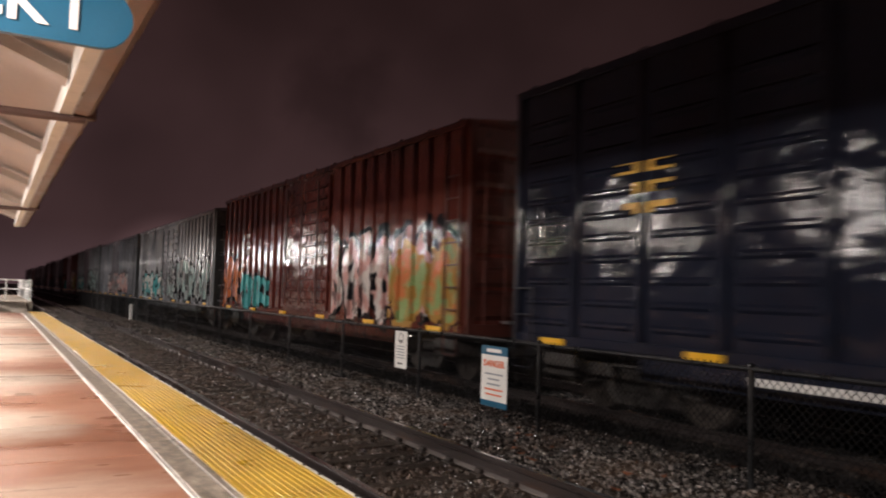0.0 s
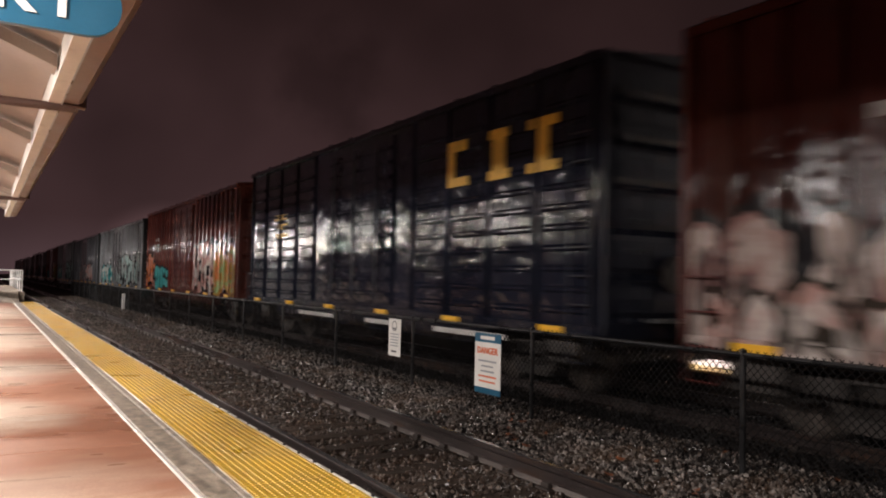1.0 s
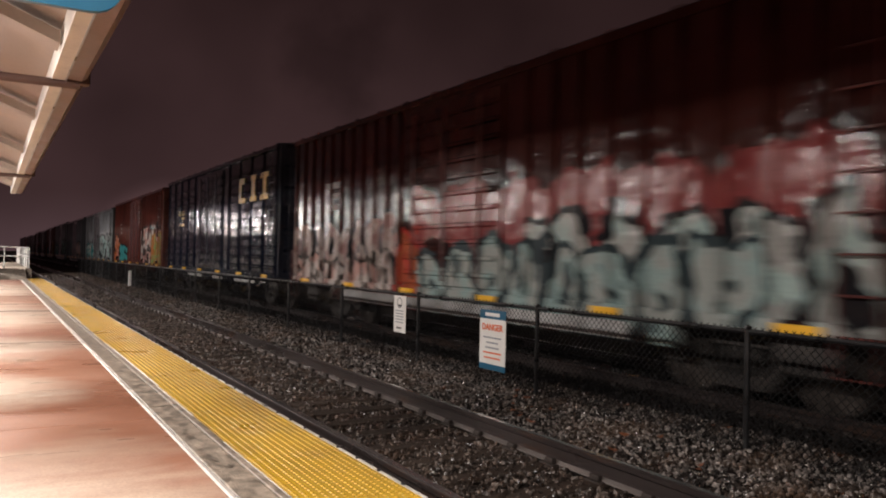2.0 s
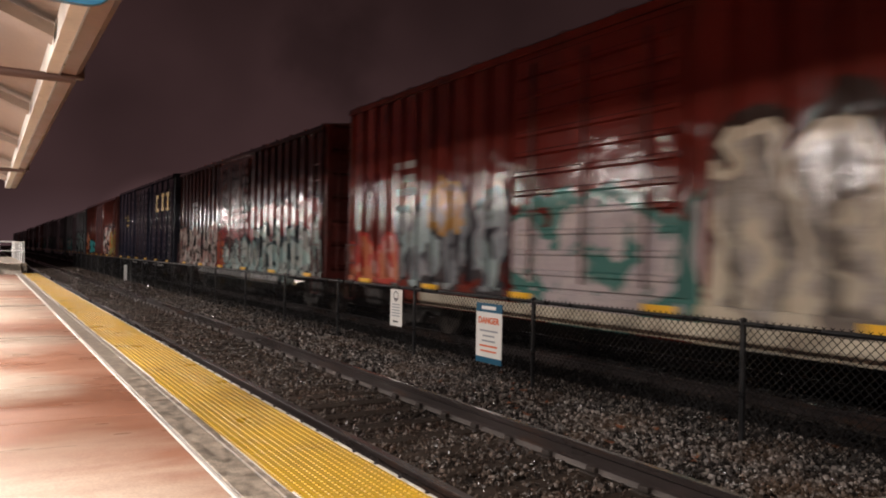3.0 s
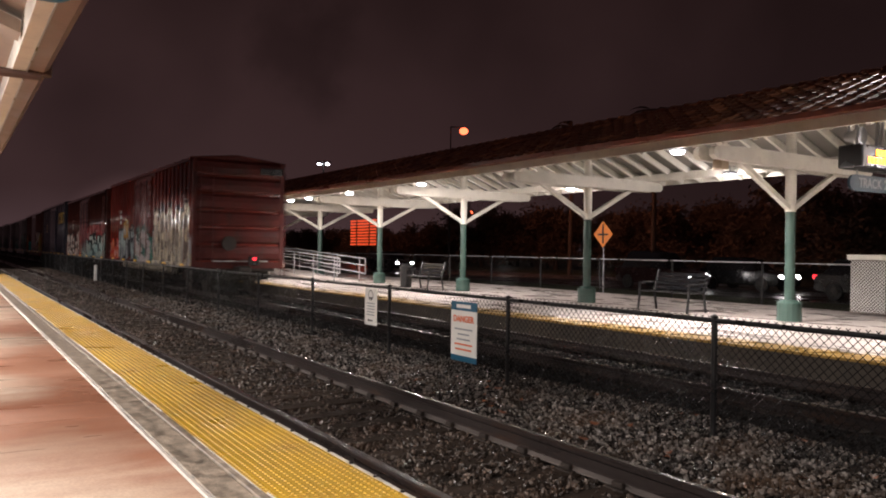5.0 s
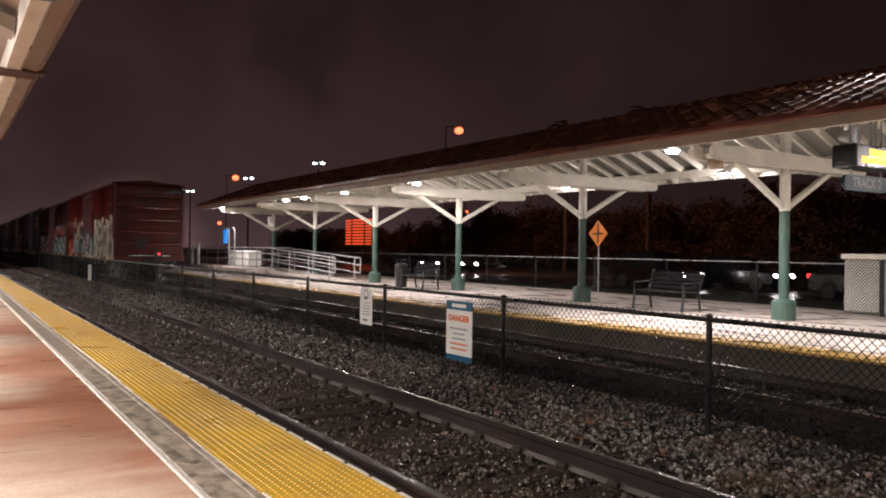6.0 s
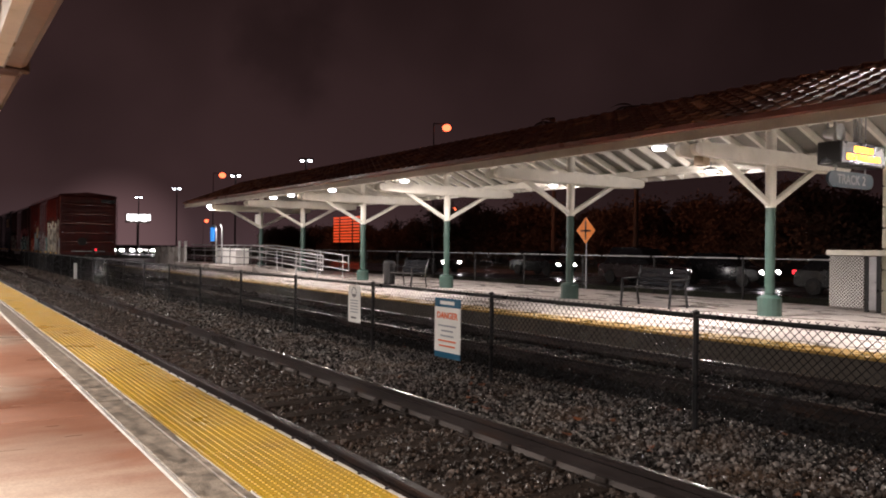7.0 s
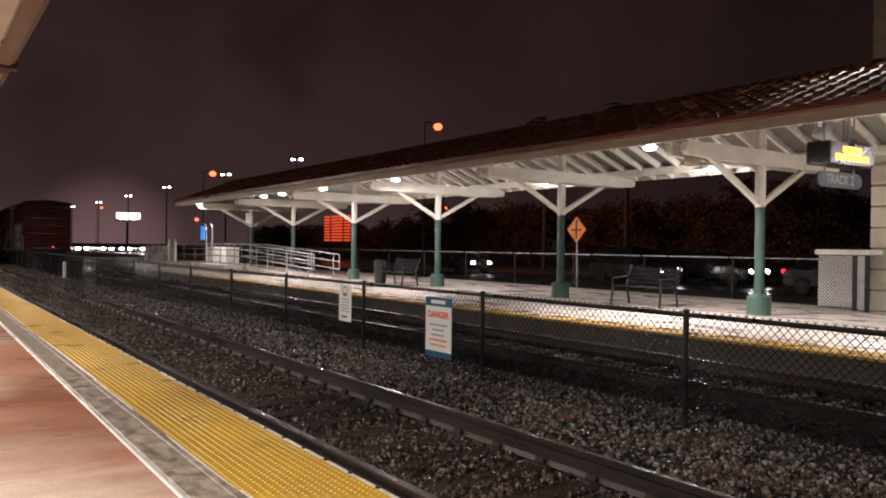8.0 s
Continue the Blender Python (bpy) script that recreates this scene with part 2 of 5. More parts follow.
M = dict(
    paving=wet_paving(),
    far_concrete=wet_concrete(),
    coping=surface("coping_concrete", (0.30, 0.25, 0.195), 0.5, vary=0.85, scale=9.0, fine=60, relief=1.0, stretch=(1.3, 0.9, 1), dirt=(0.095, 0.072, 0.053), coords="Position"),
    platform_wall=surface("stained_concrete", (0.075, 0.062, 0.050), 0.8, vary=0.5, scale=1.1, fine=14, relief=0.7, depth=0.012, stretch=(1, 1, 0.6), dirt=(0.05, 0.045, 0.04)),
    tactile=surface("tactile_yellow", (0.50, 0.305, 0.02), 0.36, vary=0.2, scale=2.0, fine=70, relief=0.2, dirt=(0.34, 0.20, 0.02), coords="Position"),
    tactile_far=surface("tactile_yellow_worn", (0.42, 0.265, 0.075), 0.3, vary=0.25, scale=2.0, fine=60, relief=0.2),
    rail=surface("rail_steel", (0.050, 0.040, 0.038), 0.30, 0.4, vary=0.4, scale=2, fine=50, relief=0.2, stretch=(1, 0.2, 1), dirt=(0.09, 0.045, 0.025)),
    railhead=surface("worn_rail_head", (0.42, 0.40, 0.39), 0.24, 0.9, vary=0.3, scale=2, fine=70, relief=0.1, stretch=(1, 0.1, 1)),
    # rail steel in a paler base, the wet gleam put into the colour
    rail_foot=surface("rail_foot_gleam", (0.16, 0.142, 0.132), 0.35, 0.1, vary=0.4, scale=3, fine=40, stretch=(1, 0.3, 1)),
    tie=surface("creosoted_wood", (0.042, 0.029, 0.021), 0.75, spec=0.25, vary=0.4, scale=3, fine=30, relief=0.8, depth=0.008, stretch=(0.3, 4, 1), random_tint=0.5),
    plate=surface("tie_plate_steel", (0.03, 0.022, 0.018), 0.6, 0.2, vary=0.4, scale=6, fine=40),
    stone=stone_surface("ballast_stone", (0.014, 0.012, 0.011), (0.30, 0.265, 0.24), 0.08),
    track_stone=stone_surface("muddy_ballast_stone", (0.020, 0.015, 0.012), (0.150, 0.112, 0.088), 0.2),
    dry_leaf=surface("dry_leaf", (0.22, 0.075, 0.03), 0.5, vary=0.3),
    worn_edge=surface("worn_pale_edge", (0.66, 0.62, 0.56), 0.5, vary=0.5, scale=3.0, fine=40, stretch=(3, 0.6, 1), dirt=(0.28, 0.23, 0.19), coords="Position"),
    nosing=surface("pale_nosing", (0.62, 0.60, 0.57), 0.4, vary=0.4, scale=5, fine=40, dirt=(0.15, 0.13, 0.11)),
    # ballast of the far track, in a near-black tone
    dark_stone=stone_surface("far_track_ballast_stone", (0.007, 0.006, 0.006), (0.018, 0.016, 0.015), 0.6, 0.2),
    ballast_bed=surface("ballast_bed", (0.024, 0.017, 0.013), 0.85, spec=0.25, vary=0.7, scale=12, fine=26, relief=1.0, depth=0.03),
    asphalt=surface("wet_asphalt", (0.035, 0.034, 0.034), 0.3, vary=0.4, scale=0.6, fine=40, relief=0.3),
    grass=surface("night_grass", (0.035, 0.045, 0.015), 0.8, vary=0.6, scale=2.0, fine=18, relief=1.0, depth=0.05),
    black_iron=surface("black_coated_steel", (0.016, 0.016, 0.017), 0.35, 0.3, vary=0.3, scale=5, fine=40),
    wire=surface("black_coated_wire", (0.02, 0.02, 0.021), 0.22, 0.4, vary=0.2, scale=6, fine=30),
    dull_galv=surface("dull_galvanised_tube", (0.24, 0.24, 0.245), 0.5, 0.3, vary=0.25, scale=4, fine=40),
    galv=surface("galvanised_steel", (0.42, 0.43, 0.44), 0.35, 0.8, vary=0.25, scale=4, fine=40),
    green=surface("green_enamel", (0.038, 0.075, 0.062), 0.38, vary=0.25, scale=2, fine=30, dirt=(0.02, 0.06, 0.05)),
    cream=surface("cream_paint", (0.72, 0.70, 0.63), 0.45, vary=0.15, scale=1.6, fine=25, relief=0.15, dirt=(0.5, 0.47, 0.41)),
    white=surface("white_paint", (0.8, 0.8, 0.78), 0.4, vary=0.1, scale=2, fine=30, relief=0.1),
    soffit=surface("soffit_paint", (0.33, 0.268, 0.218), 0.6, vary=0.15, scale=0.9, fine=20, relief=0.15, dirt=(0.36, 0.28, 0.21)),
    fascia=surface("near_fascia_paint", (0.20, 0.125, 0.095), 0.5, vary=0.2, scale=1.2, fine=20, dirt=(0.14, 0.085, 0.065)),
    brown_rod=surface("brown_steel", (0.085, 0.045, 0.035), 0.5, 0.2, vary=0.3, scale=3, fine=30),
    gutter=surface("red_brown_gutter", (0.20, 0.065, 0.045), 0.35, vary=0.25, scale=1.5, fine=25),
    tile=surface("clay_roof_tile", (0.30, 0.115, 0.062), 0.3, vary=0.55, scale=3.0, fine=30, relief=0.5, dirt=(0.10, 0.05, 0.035), random_tint=0.55),
    far_deck=surface("grey_soffit_boards", (0.23, 0.22, 0.20), 0.65, vary=0.2, scale=1.2, fine=20),
    sign_blue=surface("sign_blue", (0.014, 0.105, 0.19), 0.35, vary=0.1, scale=3, fine=50, relief=0.05),
    # blue of the far track sign, darkened in colour because it is lit from behind
    sign_dull_blue=surface("sign_shaded_blue", (0.014, 0.042, 0.065), 0.5, vary=0.2, scale=3, fine=50, relief=0.05),
    sign_white=surface("sign_white", (0.8, 0.79, 0.75), 0.4, vary=0.06, scale=3, fine=50, relief=0.05),
    # that sign's white lettering, greyed for the same shade
    sign_pale=surface("sign_shaded_white", (0.24, 0.26, 0.28), 0.5, vary=0.15),
    junction=surface("tan_enamel", (0.36, 0.27, 0.18), 0.5, vary=0.2, scale=3),
    sign_text=surface("sign_grey_text", (0.25, 0.27, 0.3), 0.5, vary=0.1),
    sign_black=surface("sign_black", (0.015, 0.015, 0.015), 0.5, vary=0.1),
    sign_red=surface("sign_orange_red", (0.75, 0.14, 0.03), 0.45, vary=0.1),
    sign_orange=surface("warning_orange", (0.85, 0.24, 0.02), 0.4, vary=0.12, scale=2),
    black_plastic=surface("black_housing", (0.012, 0.012, 0.013), 0.3, vary=0.3, scale=4, fine=40),
    led=glow("amber_led", (1.0, 0.42, 0.02), 5.0),
    lamp_cool=glow("lamp_lens", (0.95, 0.98, 1.0), 26.0),
    lamp_far=glow("floodlight_lens", (0.9, 0.96, 1.0), 16.0),
    sodium=glow("sodium_lens", (1.0, 0.135, 0.05), 3.8),
    headlight=glow("headlight_lens", (1.0, 0.92, 0.86), 30.0),
    taillight=glow("taillight_lens", (1.0, 0.03, 0.04), 2.6),
    dark_lens=surface("unlit_red_lens", (0.10, 0.008, 0.008), 0.2, vary=0.1),
    blue_lit=glow("lit_blue_sign", (0.03, 0.25, 0.75), 0.5),
    teal_lit=glow("lit_teal_sign", (0.02, 0.42, 0.45), 0.6),
    marker_red=glow("marker_lens", (1.0, 0.02, 0.03), 3.0),
    lit_board=glow("lit_sign_face", (1.0, 0.98, 0.95), 4.0),
    orange_glow=glow("lit_orange_slat", (1.0, 0.11, 0.025), 0.55),
    bark=surface("dark_bark", (0.05, 0.035, 0.025), 0.8, vary=0.4, scale=5, fine=25, relief=0.8),
    leaf=surface("night_leaves", (0.14, 0.095, 0.07), 0.95, vary=0.12, scale=1.0, fine=8, spec=0.1),
    glass=surface("dark_car_glass", (0.012, 0.013, 0.015), 0.06, vary=0.1),
    tyre=surface("rubber", (0.015, 0.015, 0.015), 0.7, vary=0.2),
    stone_block=surface("cream_block", (0.60, 0.55, 0.45), 0.6, vary=0.15, scale=1.5, fine=22, relief=0.4, dirt=(0.45, 0.4, 0.32)),
    iron=surface("grimy_truck_steel", (0.035, 0.03, 0.027), 0.55, 0.3, vary=0.5, scale=4, fine=25, dirt=(0.07, 0.055, 0.045)),
    wheel=surface("wheel_steel", (0.10, 0.085, 0.075), 0.4, 0.7, vary=0.4, scale=5, fine=30),
    reflect=surface("yellow_reflector", (0.85, 0.47, 0.02), 0.3, vary=0.1),
    stencil_dull=surface("faded_stencil", (0.22, 0.20, 0.19), 0.5, vary=0.5, scale=6),
    overspray=surface("pale_overspray", (0.42, 0.42, 0.41), 0.4, vary=0.6, scale=2.4, fine=20, dirt=(0.06, 0.03, 0.03)),
    cream_spray=surface("cream_overspray", (0.50, 0.44, 0.33), 0.4, vary=0.5, scale=2.0, fine=20, dirt=(0.2, 0.12, 0.08)),
    stencil=surface("white_stencil", (0.7, 0.69, 0.66), 0.5, vary=0.25, scale=6),
    stencil_yellow=surface("yellow_lettering_paint", (0.70, 0.42, 0.04), 0.45, vary=0.25, scale=4),
    wall_far=surface("distant_render", (0.3, 0.27, 0.24), 0.7, vary=0.2),
)

# single clay tiles coloured paler at random, standing for orange light on the roof
nt = M["tile"].node_tree
tile_bs = nt.nodes["Principled BSDF"]
tile_geo, tile_info = nt.nodes.new("ShaderNodeNewGeometry"), nt.nodes.new("ShaderNodeObjectInfo")
tile_pick = mth(nt, "FRACT", mth(nt, "ADD", tile_geo.outputs["Random Per Island"], tile_info.outputs["Random"]))
nt.links.new(mix(nt, ramp(nt, tile_pick, 0.72, 0.95, 0, 0.9), tile_bs.inputs["Base Color"].links[0].from_socket, (0.58, 0.27, 0.14)), tile_bs.inputs["Base Color"])

# ---------------------------------------------------------------- mesh helpers


def box(bm, x0, x1, y0, y1, z0, z1, bevel=0.0):
    r = bmesh.ops.create_cube(bm, size=1.0, matrix=Matrix.LocRotScale(((x0 + x1) / 2, (y0 + y1) / 2, (z0 + z1) / 2), None, (x1 - x0, y1 - y0, z1 - z0)))
    if bevel:
        bmesh.ops.bevel(bm, geom=list({e for v in r["verts"] for e in v.link_edges}), offset=bevel, segments=1, affect="EDGES")
    return r


def rod(bm, a, b, r, seg=8, r2=None):
    a, b = Vector(a), Vector(b)
    d = b - a
    m = Matrix.Translation((a + b) / 2) @ d.to_track_quat("Z", "Y").to_matrix().to_4x4()
    bmesh.ops.create_cone(bm, cap_ends=True, segments=seg, radius1=r, radius2=r if r2 is None else r2, depth=d.length, matrix=m)


def beam(bm, a, b, w, h, bevel=0.0):
    """A square-cut bar from a to b, w wide and h high."""
    a, b = Vector(a), Vector(b)
    d = b - a
    m = Matrix.Translation((a + b) / 2) @ d.to_track_quat("Y", "Z").to_matrix().to_4x4() @ Matrix.Diagonal((w, d.length, h, 1))
    r = bmesh.ops.create_cube(bm, size=1.0, matrix=m)
    if bevel:
        bmesh.ops.bevel(bm, geom=list({e for v in r["verts"] for e in v.link_edges}), offset=bevel, segments=1, affect="EDGES")


def ball(bm, c, r, scale=(1, 1, 1), sub=2):
    bmesh.ops.create_icosphere(bm, subdivisions=sub, radius=r, matrix=Matrix.LocRotScale(c, None, scale))


def prism(bm, profile, y0, y1):
    """A closed profile of (x, z), swept along y."""
    a = [bm.verts.new((x, y0, z)) for x, z in profile]
    b = [bm.verts.new((x, y1, z)) for x, z in profile]
    n = len(profile)
    for i in range(n):
        bm.faces.new((a[i], a[(i + 1) % n], b[(i + 1) % n], b[i]))
    bm.faces.new(a[::-1]), bm.faces.new(b)
    bmesh.ops.recalc_face_normals(bm, faces=bm.faces)


def mesh_of(name, bm, material, smooth=False):
    me = bpy.data.meshes.new(name)
    bm.to_mesh(me)
    bm.free()
    me.materials.append(material)
    if smooth:
        for p in me.polygons:
            p.use_smooth = True
    return me


def part(name, bm, material, parent=None, label="", smooth=False):
    ob = new(name, mesh_of(name, bm, material, smooth))
    ob.parent = parent
    return tagged(ob, label)


def setting(name, bm, material, label="", category=""):
    return tagged(part(name, bm, material), label, category, "", "structure")


def thing(name, label, category, m=None, group="", kind=""):
    ob = new(name)
    ob.empty_display_size = 0.2
    if m is not None:
        ob.matrix_basis = m
    return tagged(ob, label, category, group, kind)


def writing(name, text, size, material, parent, m, label=""):
    cu = bpy.data.curves.new(name, "FONT")
    cu.body, cu.size, cu.extrude, cu.align_x, cu.align_y = text, size, 0.002, "CENTER", "CENTER"
    cu.offset = size * 0.022
    tmp = bpy.data.objects.new(name, cu)
    me = bpy.data.meshes.new_from_object(tmp)
    bpy.data.objects.remove(tmp)
    me.materials.append(material)
    ob = new(name, me)
    ob.parent, ob.matrix_basis = parent, m
    return tagged(ob, label)


def bm_new():
    return bmesh.new()

# ---------------------------------------------------------------- ground and platforms
b = bm_new()
box(b, -120, 420, -150, 900, GROUND_Z - 0.4, GROUND_Z)
setting("ground", b, M["grass"], "dark wet grassy ground round the station", "ground")
b = bm_new()
prism(b, [(-0.6, -0.29), (-0.6, -0.22), (-0.15, -0.2), (1.7, -0.2), (2.2, -0.14), (3.1, -0.13), (3.9, -0.14), (4.5, -0.2), (6.5, -0.2), (7.05, -0.22), (7.05, -0.29)], -60, 400)
setting("ballast_bed", b, M["ballast_bed"], "dark wet crushed-stone track bed", "track bed")
b = bm_new()
box(b, 15.9, 23.0, -150, 900, GROUND_Z, -0.12)
setting("verge", b, M["grass"], "dark grass strip behind the far fence", "grass")
b = bm_new()
box(b, 23.0, 37.0, -150, 900, GROUND_Z, -0.2)
setting("road", b, M["asphalt"], "wet dark asphalt road beyond the station", "road")

# near platform: paving slabs, coping and tactile strip
b = bm_new()
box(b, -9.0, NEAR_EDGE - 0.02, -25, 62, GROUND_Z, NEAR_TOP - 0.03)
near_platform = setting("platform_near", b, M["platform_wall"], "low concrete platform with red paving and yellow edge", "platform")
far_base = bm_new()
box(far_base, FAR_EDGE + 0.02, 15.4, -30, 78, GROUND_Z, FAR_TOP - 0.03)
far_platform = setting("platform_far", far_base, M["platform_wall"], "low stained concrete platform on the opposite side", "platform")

# far canopy columns
def far_column():
    t = thing("canopy_column", "steel canopy column, green below and white above, with rounded cross beam", "column", group="far canopy columns")
    b = bm_new()
    rod(b, (0, 0, 0.0), (0, 0, 0.36), 0.235, 16)
    rod(b, (0, 0, 0.36), (0, 0, 0.42), 0.235, 16, 0.15)
    part("plinth", b, M["green"], t, "green flared plinth")
    b = bm_new()
    rod(b, (0, 0, 0.42), (0, 0, 2.16), 0.098, 16)
    part("lower_shaft", b, M["green"], t, "dark green round shaft")
    b = bm_new()
    rod(b, (0, 0, 2.16), (0, 0, 4.15), 0.105, 16)
    part("upper_shaft", b, M["cream"], t)
    b = bm_new()
    # rounded cross beam, tapering to the ends
    prof = [(-2.64, 3.07), (-2.57, 3.01), (-1.8, 2.98), (1.8, 2.98), (2.5, 3.01), (2.57, 3.07), (2.57, 3.17), (2.5, 3.23), (1.8, 3.27), (-1.8, 3.27), (-2.57, 3.23), (-2.64, 3.17)]
    prism(b, prof, 0.115, 0.235)
    part("cross_beam", b, M["cream"], t)
    b = bm_new()
    prism(b, prof, -0.235, -0.115)
    part("cross_beam", b, M["cream"], t)
    for s in (-1, 1):
        b = bm_new()
        beam(b, (s * 0.08, 0, 2.24), (s * 1.62, 0, 3.04), 0.11, 0.11, 0.012)
        part("brace", b, M["cream"], t)
    b = bm_new()
    rod(b, (0, -0.16, 3.13), (0, 0.16, 3.13), 0.075, 10)
    part("bolt_cap", b, M["galv"], t)
    return t


first = far_column()
first.matrix_basis = pose(COL_X, COL_Y, FAR_TOP)
for k in (-2, -1, 1, 2, 3, 4, 5):
    copy_thing(first, pose(COL_X, COL_Y + COL_STEP * k - (0.6 if k == 5 else 0), FAR_TOP))

# far canopy roof: gable with clay tiles, rafters on the underside, fascia and gutter
ROOF_Y0, ROOF_Y1 = -16.0, 40.4
RIDGE_Z = 4.78
far_roof = thing("canopy_roof", "gabled canopy roof with dark clay barrel tiles and cream rafters", "roof", kind="structure")
EAVE_TOP = 3.60
FAR_EAVE_X = 2 * COL_X - EAVE_X
for s, name in ((-1, "deck"), (1, "deck")):
    b = bm_new()
    xe = COL_X + s * (COL_X - EAVE_X)
    prism(b, [(xe, EAVE_TOP), (COL_X, RIDGE_Z - 0.06), (COL_X, RIDGE_Z - 0.12), (xe, EAVE_TOP - 0.06)], ROOF_Y0, ROOF_Y1)
    part(name, b, M["far_deck"], far_roof)
for s in (-1, 1):
    xe = COL_X + s * (COL_X - EAVE_X)
    b = bm_new()
    box(b, xe - 0.03, xe + 0.03, ROOF_Y0, ROOF_Y1, EAVE_Z, EAVE_TOP + 0.02, 0.006)
    part("fascia", b, M["cream"], far_roof)
    b = bm_new()
    prism(b, [(xe + s * 0.035, EAVE_TOP - 0.02), (xe + s * 0.13, EAVE_TOP), (xe + s * 0.14, EAVE_TOP + 0.09), (xe + s * 0.035, EAVE_TOP + 0.09)], ROOF_Y0, ROOF_Y1)
    part("gutter", b, M["gutter"], far_roof, "red-brown rain gutter")
rafter_mesh = {}
for s in (-1, 1):
    b = bm_new()
    beam(b, (COL_X + s * (COL_X - EAVE_X - 0.04), 0, EAVE_TOP - 0.14), (COL_X, 0, RIDGE_Z - 0.2), 0.07, 0.15)
    rafter_mesh[s] = mesh_of("rafter", b, M["cream"])
for k in range(int((ROOF_Y1 - ROOF_Y0) / 0.62)):
    for s in (-1, 1):
        ob = new("rafter", rafter_mesh[s])
        ob.parent, ob.location = far_roof, (0, ROOF_Y0 + 0.3 + 0.62 * k, 0)
for x in (COL_X + 2.3,):
    b = bm_new()
    box(b, x - 0.07, x + 0.07, ROOF_Y0 + 0.1, ROOF_Y1 - 0.1, 3.46, 3.66, 0.01)
    part("purlin", b, M["cream"], far_roof, "white longitudinal beam")
b = bm_new()
box(b, COL_X - 0.06, COL_X + 0.06, ROOF_Y0, ROOF_Y1, 4.28, 4.5)
part("ridge_beam", b, M["cream"], far_roof)

# far canopy lamps
def far_lamp():
    t = thing("canopy_lamp", "small white canopy floodlight under the eave", "lamp", group="far canopy lamps")
    b = bm_new()
    box(b, -0.14, 0.14, -0.13, 0.13, 0.0, 0.07, 0.02)
    part("housing", b, M["galv"], t)
    b = bm_new()
    rod(b, (0, 0, -0.045), (0, 0, -0.002), 0.10, 14, 0.13)
    part("lens", b, M["lamp_cool"], t, "bright lit lens")
    b = bm_new()
    rod(b, (0, 0, 0.07), (0, 0, 0.24), 0.02, 8)
    part("stem", b, M["galv"], t)
    return t


lamp_1 = far_lamp()
lamp_1.matrix_basis = pose(EAVE_X + 0.22, FAR_LAMPS[2], 3.39)
for y in FAR_LAMPS:
    if y != FAR_LAMPS[2]:
        copy_thing(lamp_1, pose(EAVE_X + 0.22, y, 3.39))
for y in BACK_LAMPS:
    copy_thing(lamp_1, pose(COL_X + 1.95, y, 3.44))

# near canopy, under whose edge the camera stands
near_roof = thing("canopy_roof", "near canopy edge with tan boarded soffit and brown gutter", "roof", kind="structure")
N_Y0, N_Y1 = -14.0, 30.5
b = bm_new()
prism(b, [(-1.66, 3.52), (-4.75, 4.76), (-4.75, 4.86), (-1.66, 3.62)], N_Y0, N_Y1)
part("deck", b, M["soffit"], near_roof, "tan painted soffit boards")
b = bm_new()
prism(b, [(-4.75, 4.76), (-7.9, 3.52), (-7.9, 3.62), (-4.75, 4.86)], N_Y0, N_Y1)
part("deck", b, M["soffit"], near_roof)
b = bm_new()
box(b, -1.97, -1.832, N_Y0, N_Y1, 3.40, 3.66, 0.006)
part("fascia_board", b, M["cream"], near_roof)
b = bm_new()
prism(b, [(-1.828, 3.42), (-1.67, 3.40), (-1.61, 3.44), (-1.60, 3.66), (-1.828, 3.66)], N_Y0, N_Y1)
part("gutter", b, M["fascia"], near_roof, "brown metal gutter")
b = bm_new()
prism(b, [(-1.99, 3.44), (-1.99, 3.56), (-4.7, 4.66), (-4.7, 4.52)], -0.17, 0.17)
near_rafter = mesh_of("rafter", b, M["soffit"])
for k in range(-4, 5):
    ob = new("rafter", near_rafter)
    ob.parent, ob.location = near_roof, (0, 8.3 + 4.75 * k, 0)
b = bm_new()
box(b, -1.834, -1.822, N_Y0, N_Y1, 3.388, 3.42)
part("drip_edge", b, M["galv"], near_roof, "thin bright metal drip edge")
for y in (9.7, 22.5, -3.0):
    b = bm_new()
    rod(b, (-7.8, y, 3.37), (-1.68, y, 3.37), 0.05, 10)
    part("tie_rod", b, M["brown_rod"], near_roof, "dark brown steel tie rod")
    b = bm_new()
    box(b, -1.82, -1.57, y - 0.06, y + 0.06, 3.37, 3.68, 0.015)
    part("gutter_bracket", b, M["brown_rod"], near_roof)
b = bm_new()
box(b, -4.84, -4.66, N_Y0, N_Y1, 3.0, 3.3)
part("lamp_trunking", b, M["cream"], near_roof)

# post lamps past the end of the near canopy
for x, y in ((-2.75, 40.2), (-4.0, 52.0)):
    t = thing("platform_lamp", "platform lamp on a post past the near canopy", "lamp", pose(x, y, NEAR_TOP), "post lamps")
    b = bm_new()
    rod(b, (-0.3, 0, 0), (-0.3, 0, 3.5), 0.06, 10)
    part("post", b, M["brown_rod"], t)
    b = bm_new()
    box(b, -0.36, 0.2, -0.16, 0.16, 3.42, 3.52, 0.02)
    h = part("head", b, M["cream"], t)
    b = bm_new()
    ball(b, (0.0, 0, 3.40), 0.09, (1.4, 1.2, 0.5), 2)
    part("lens", b, M["lamp_far"], h, "lit white lens")
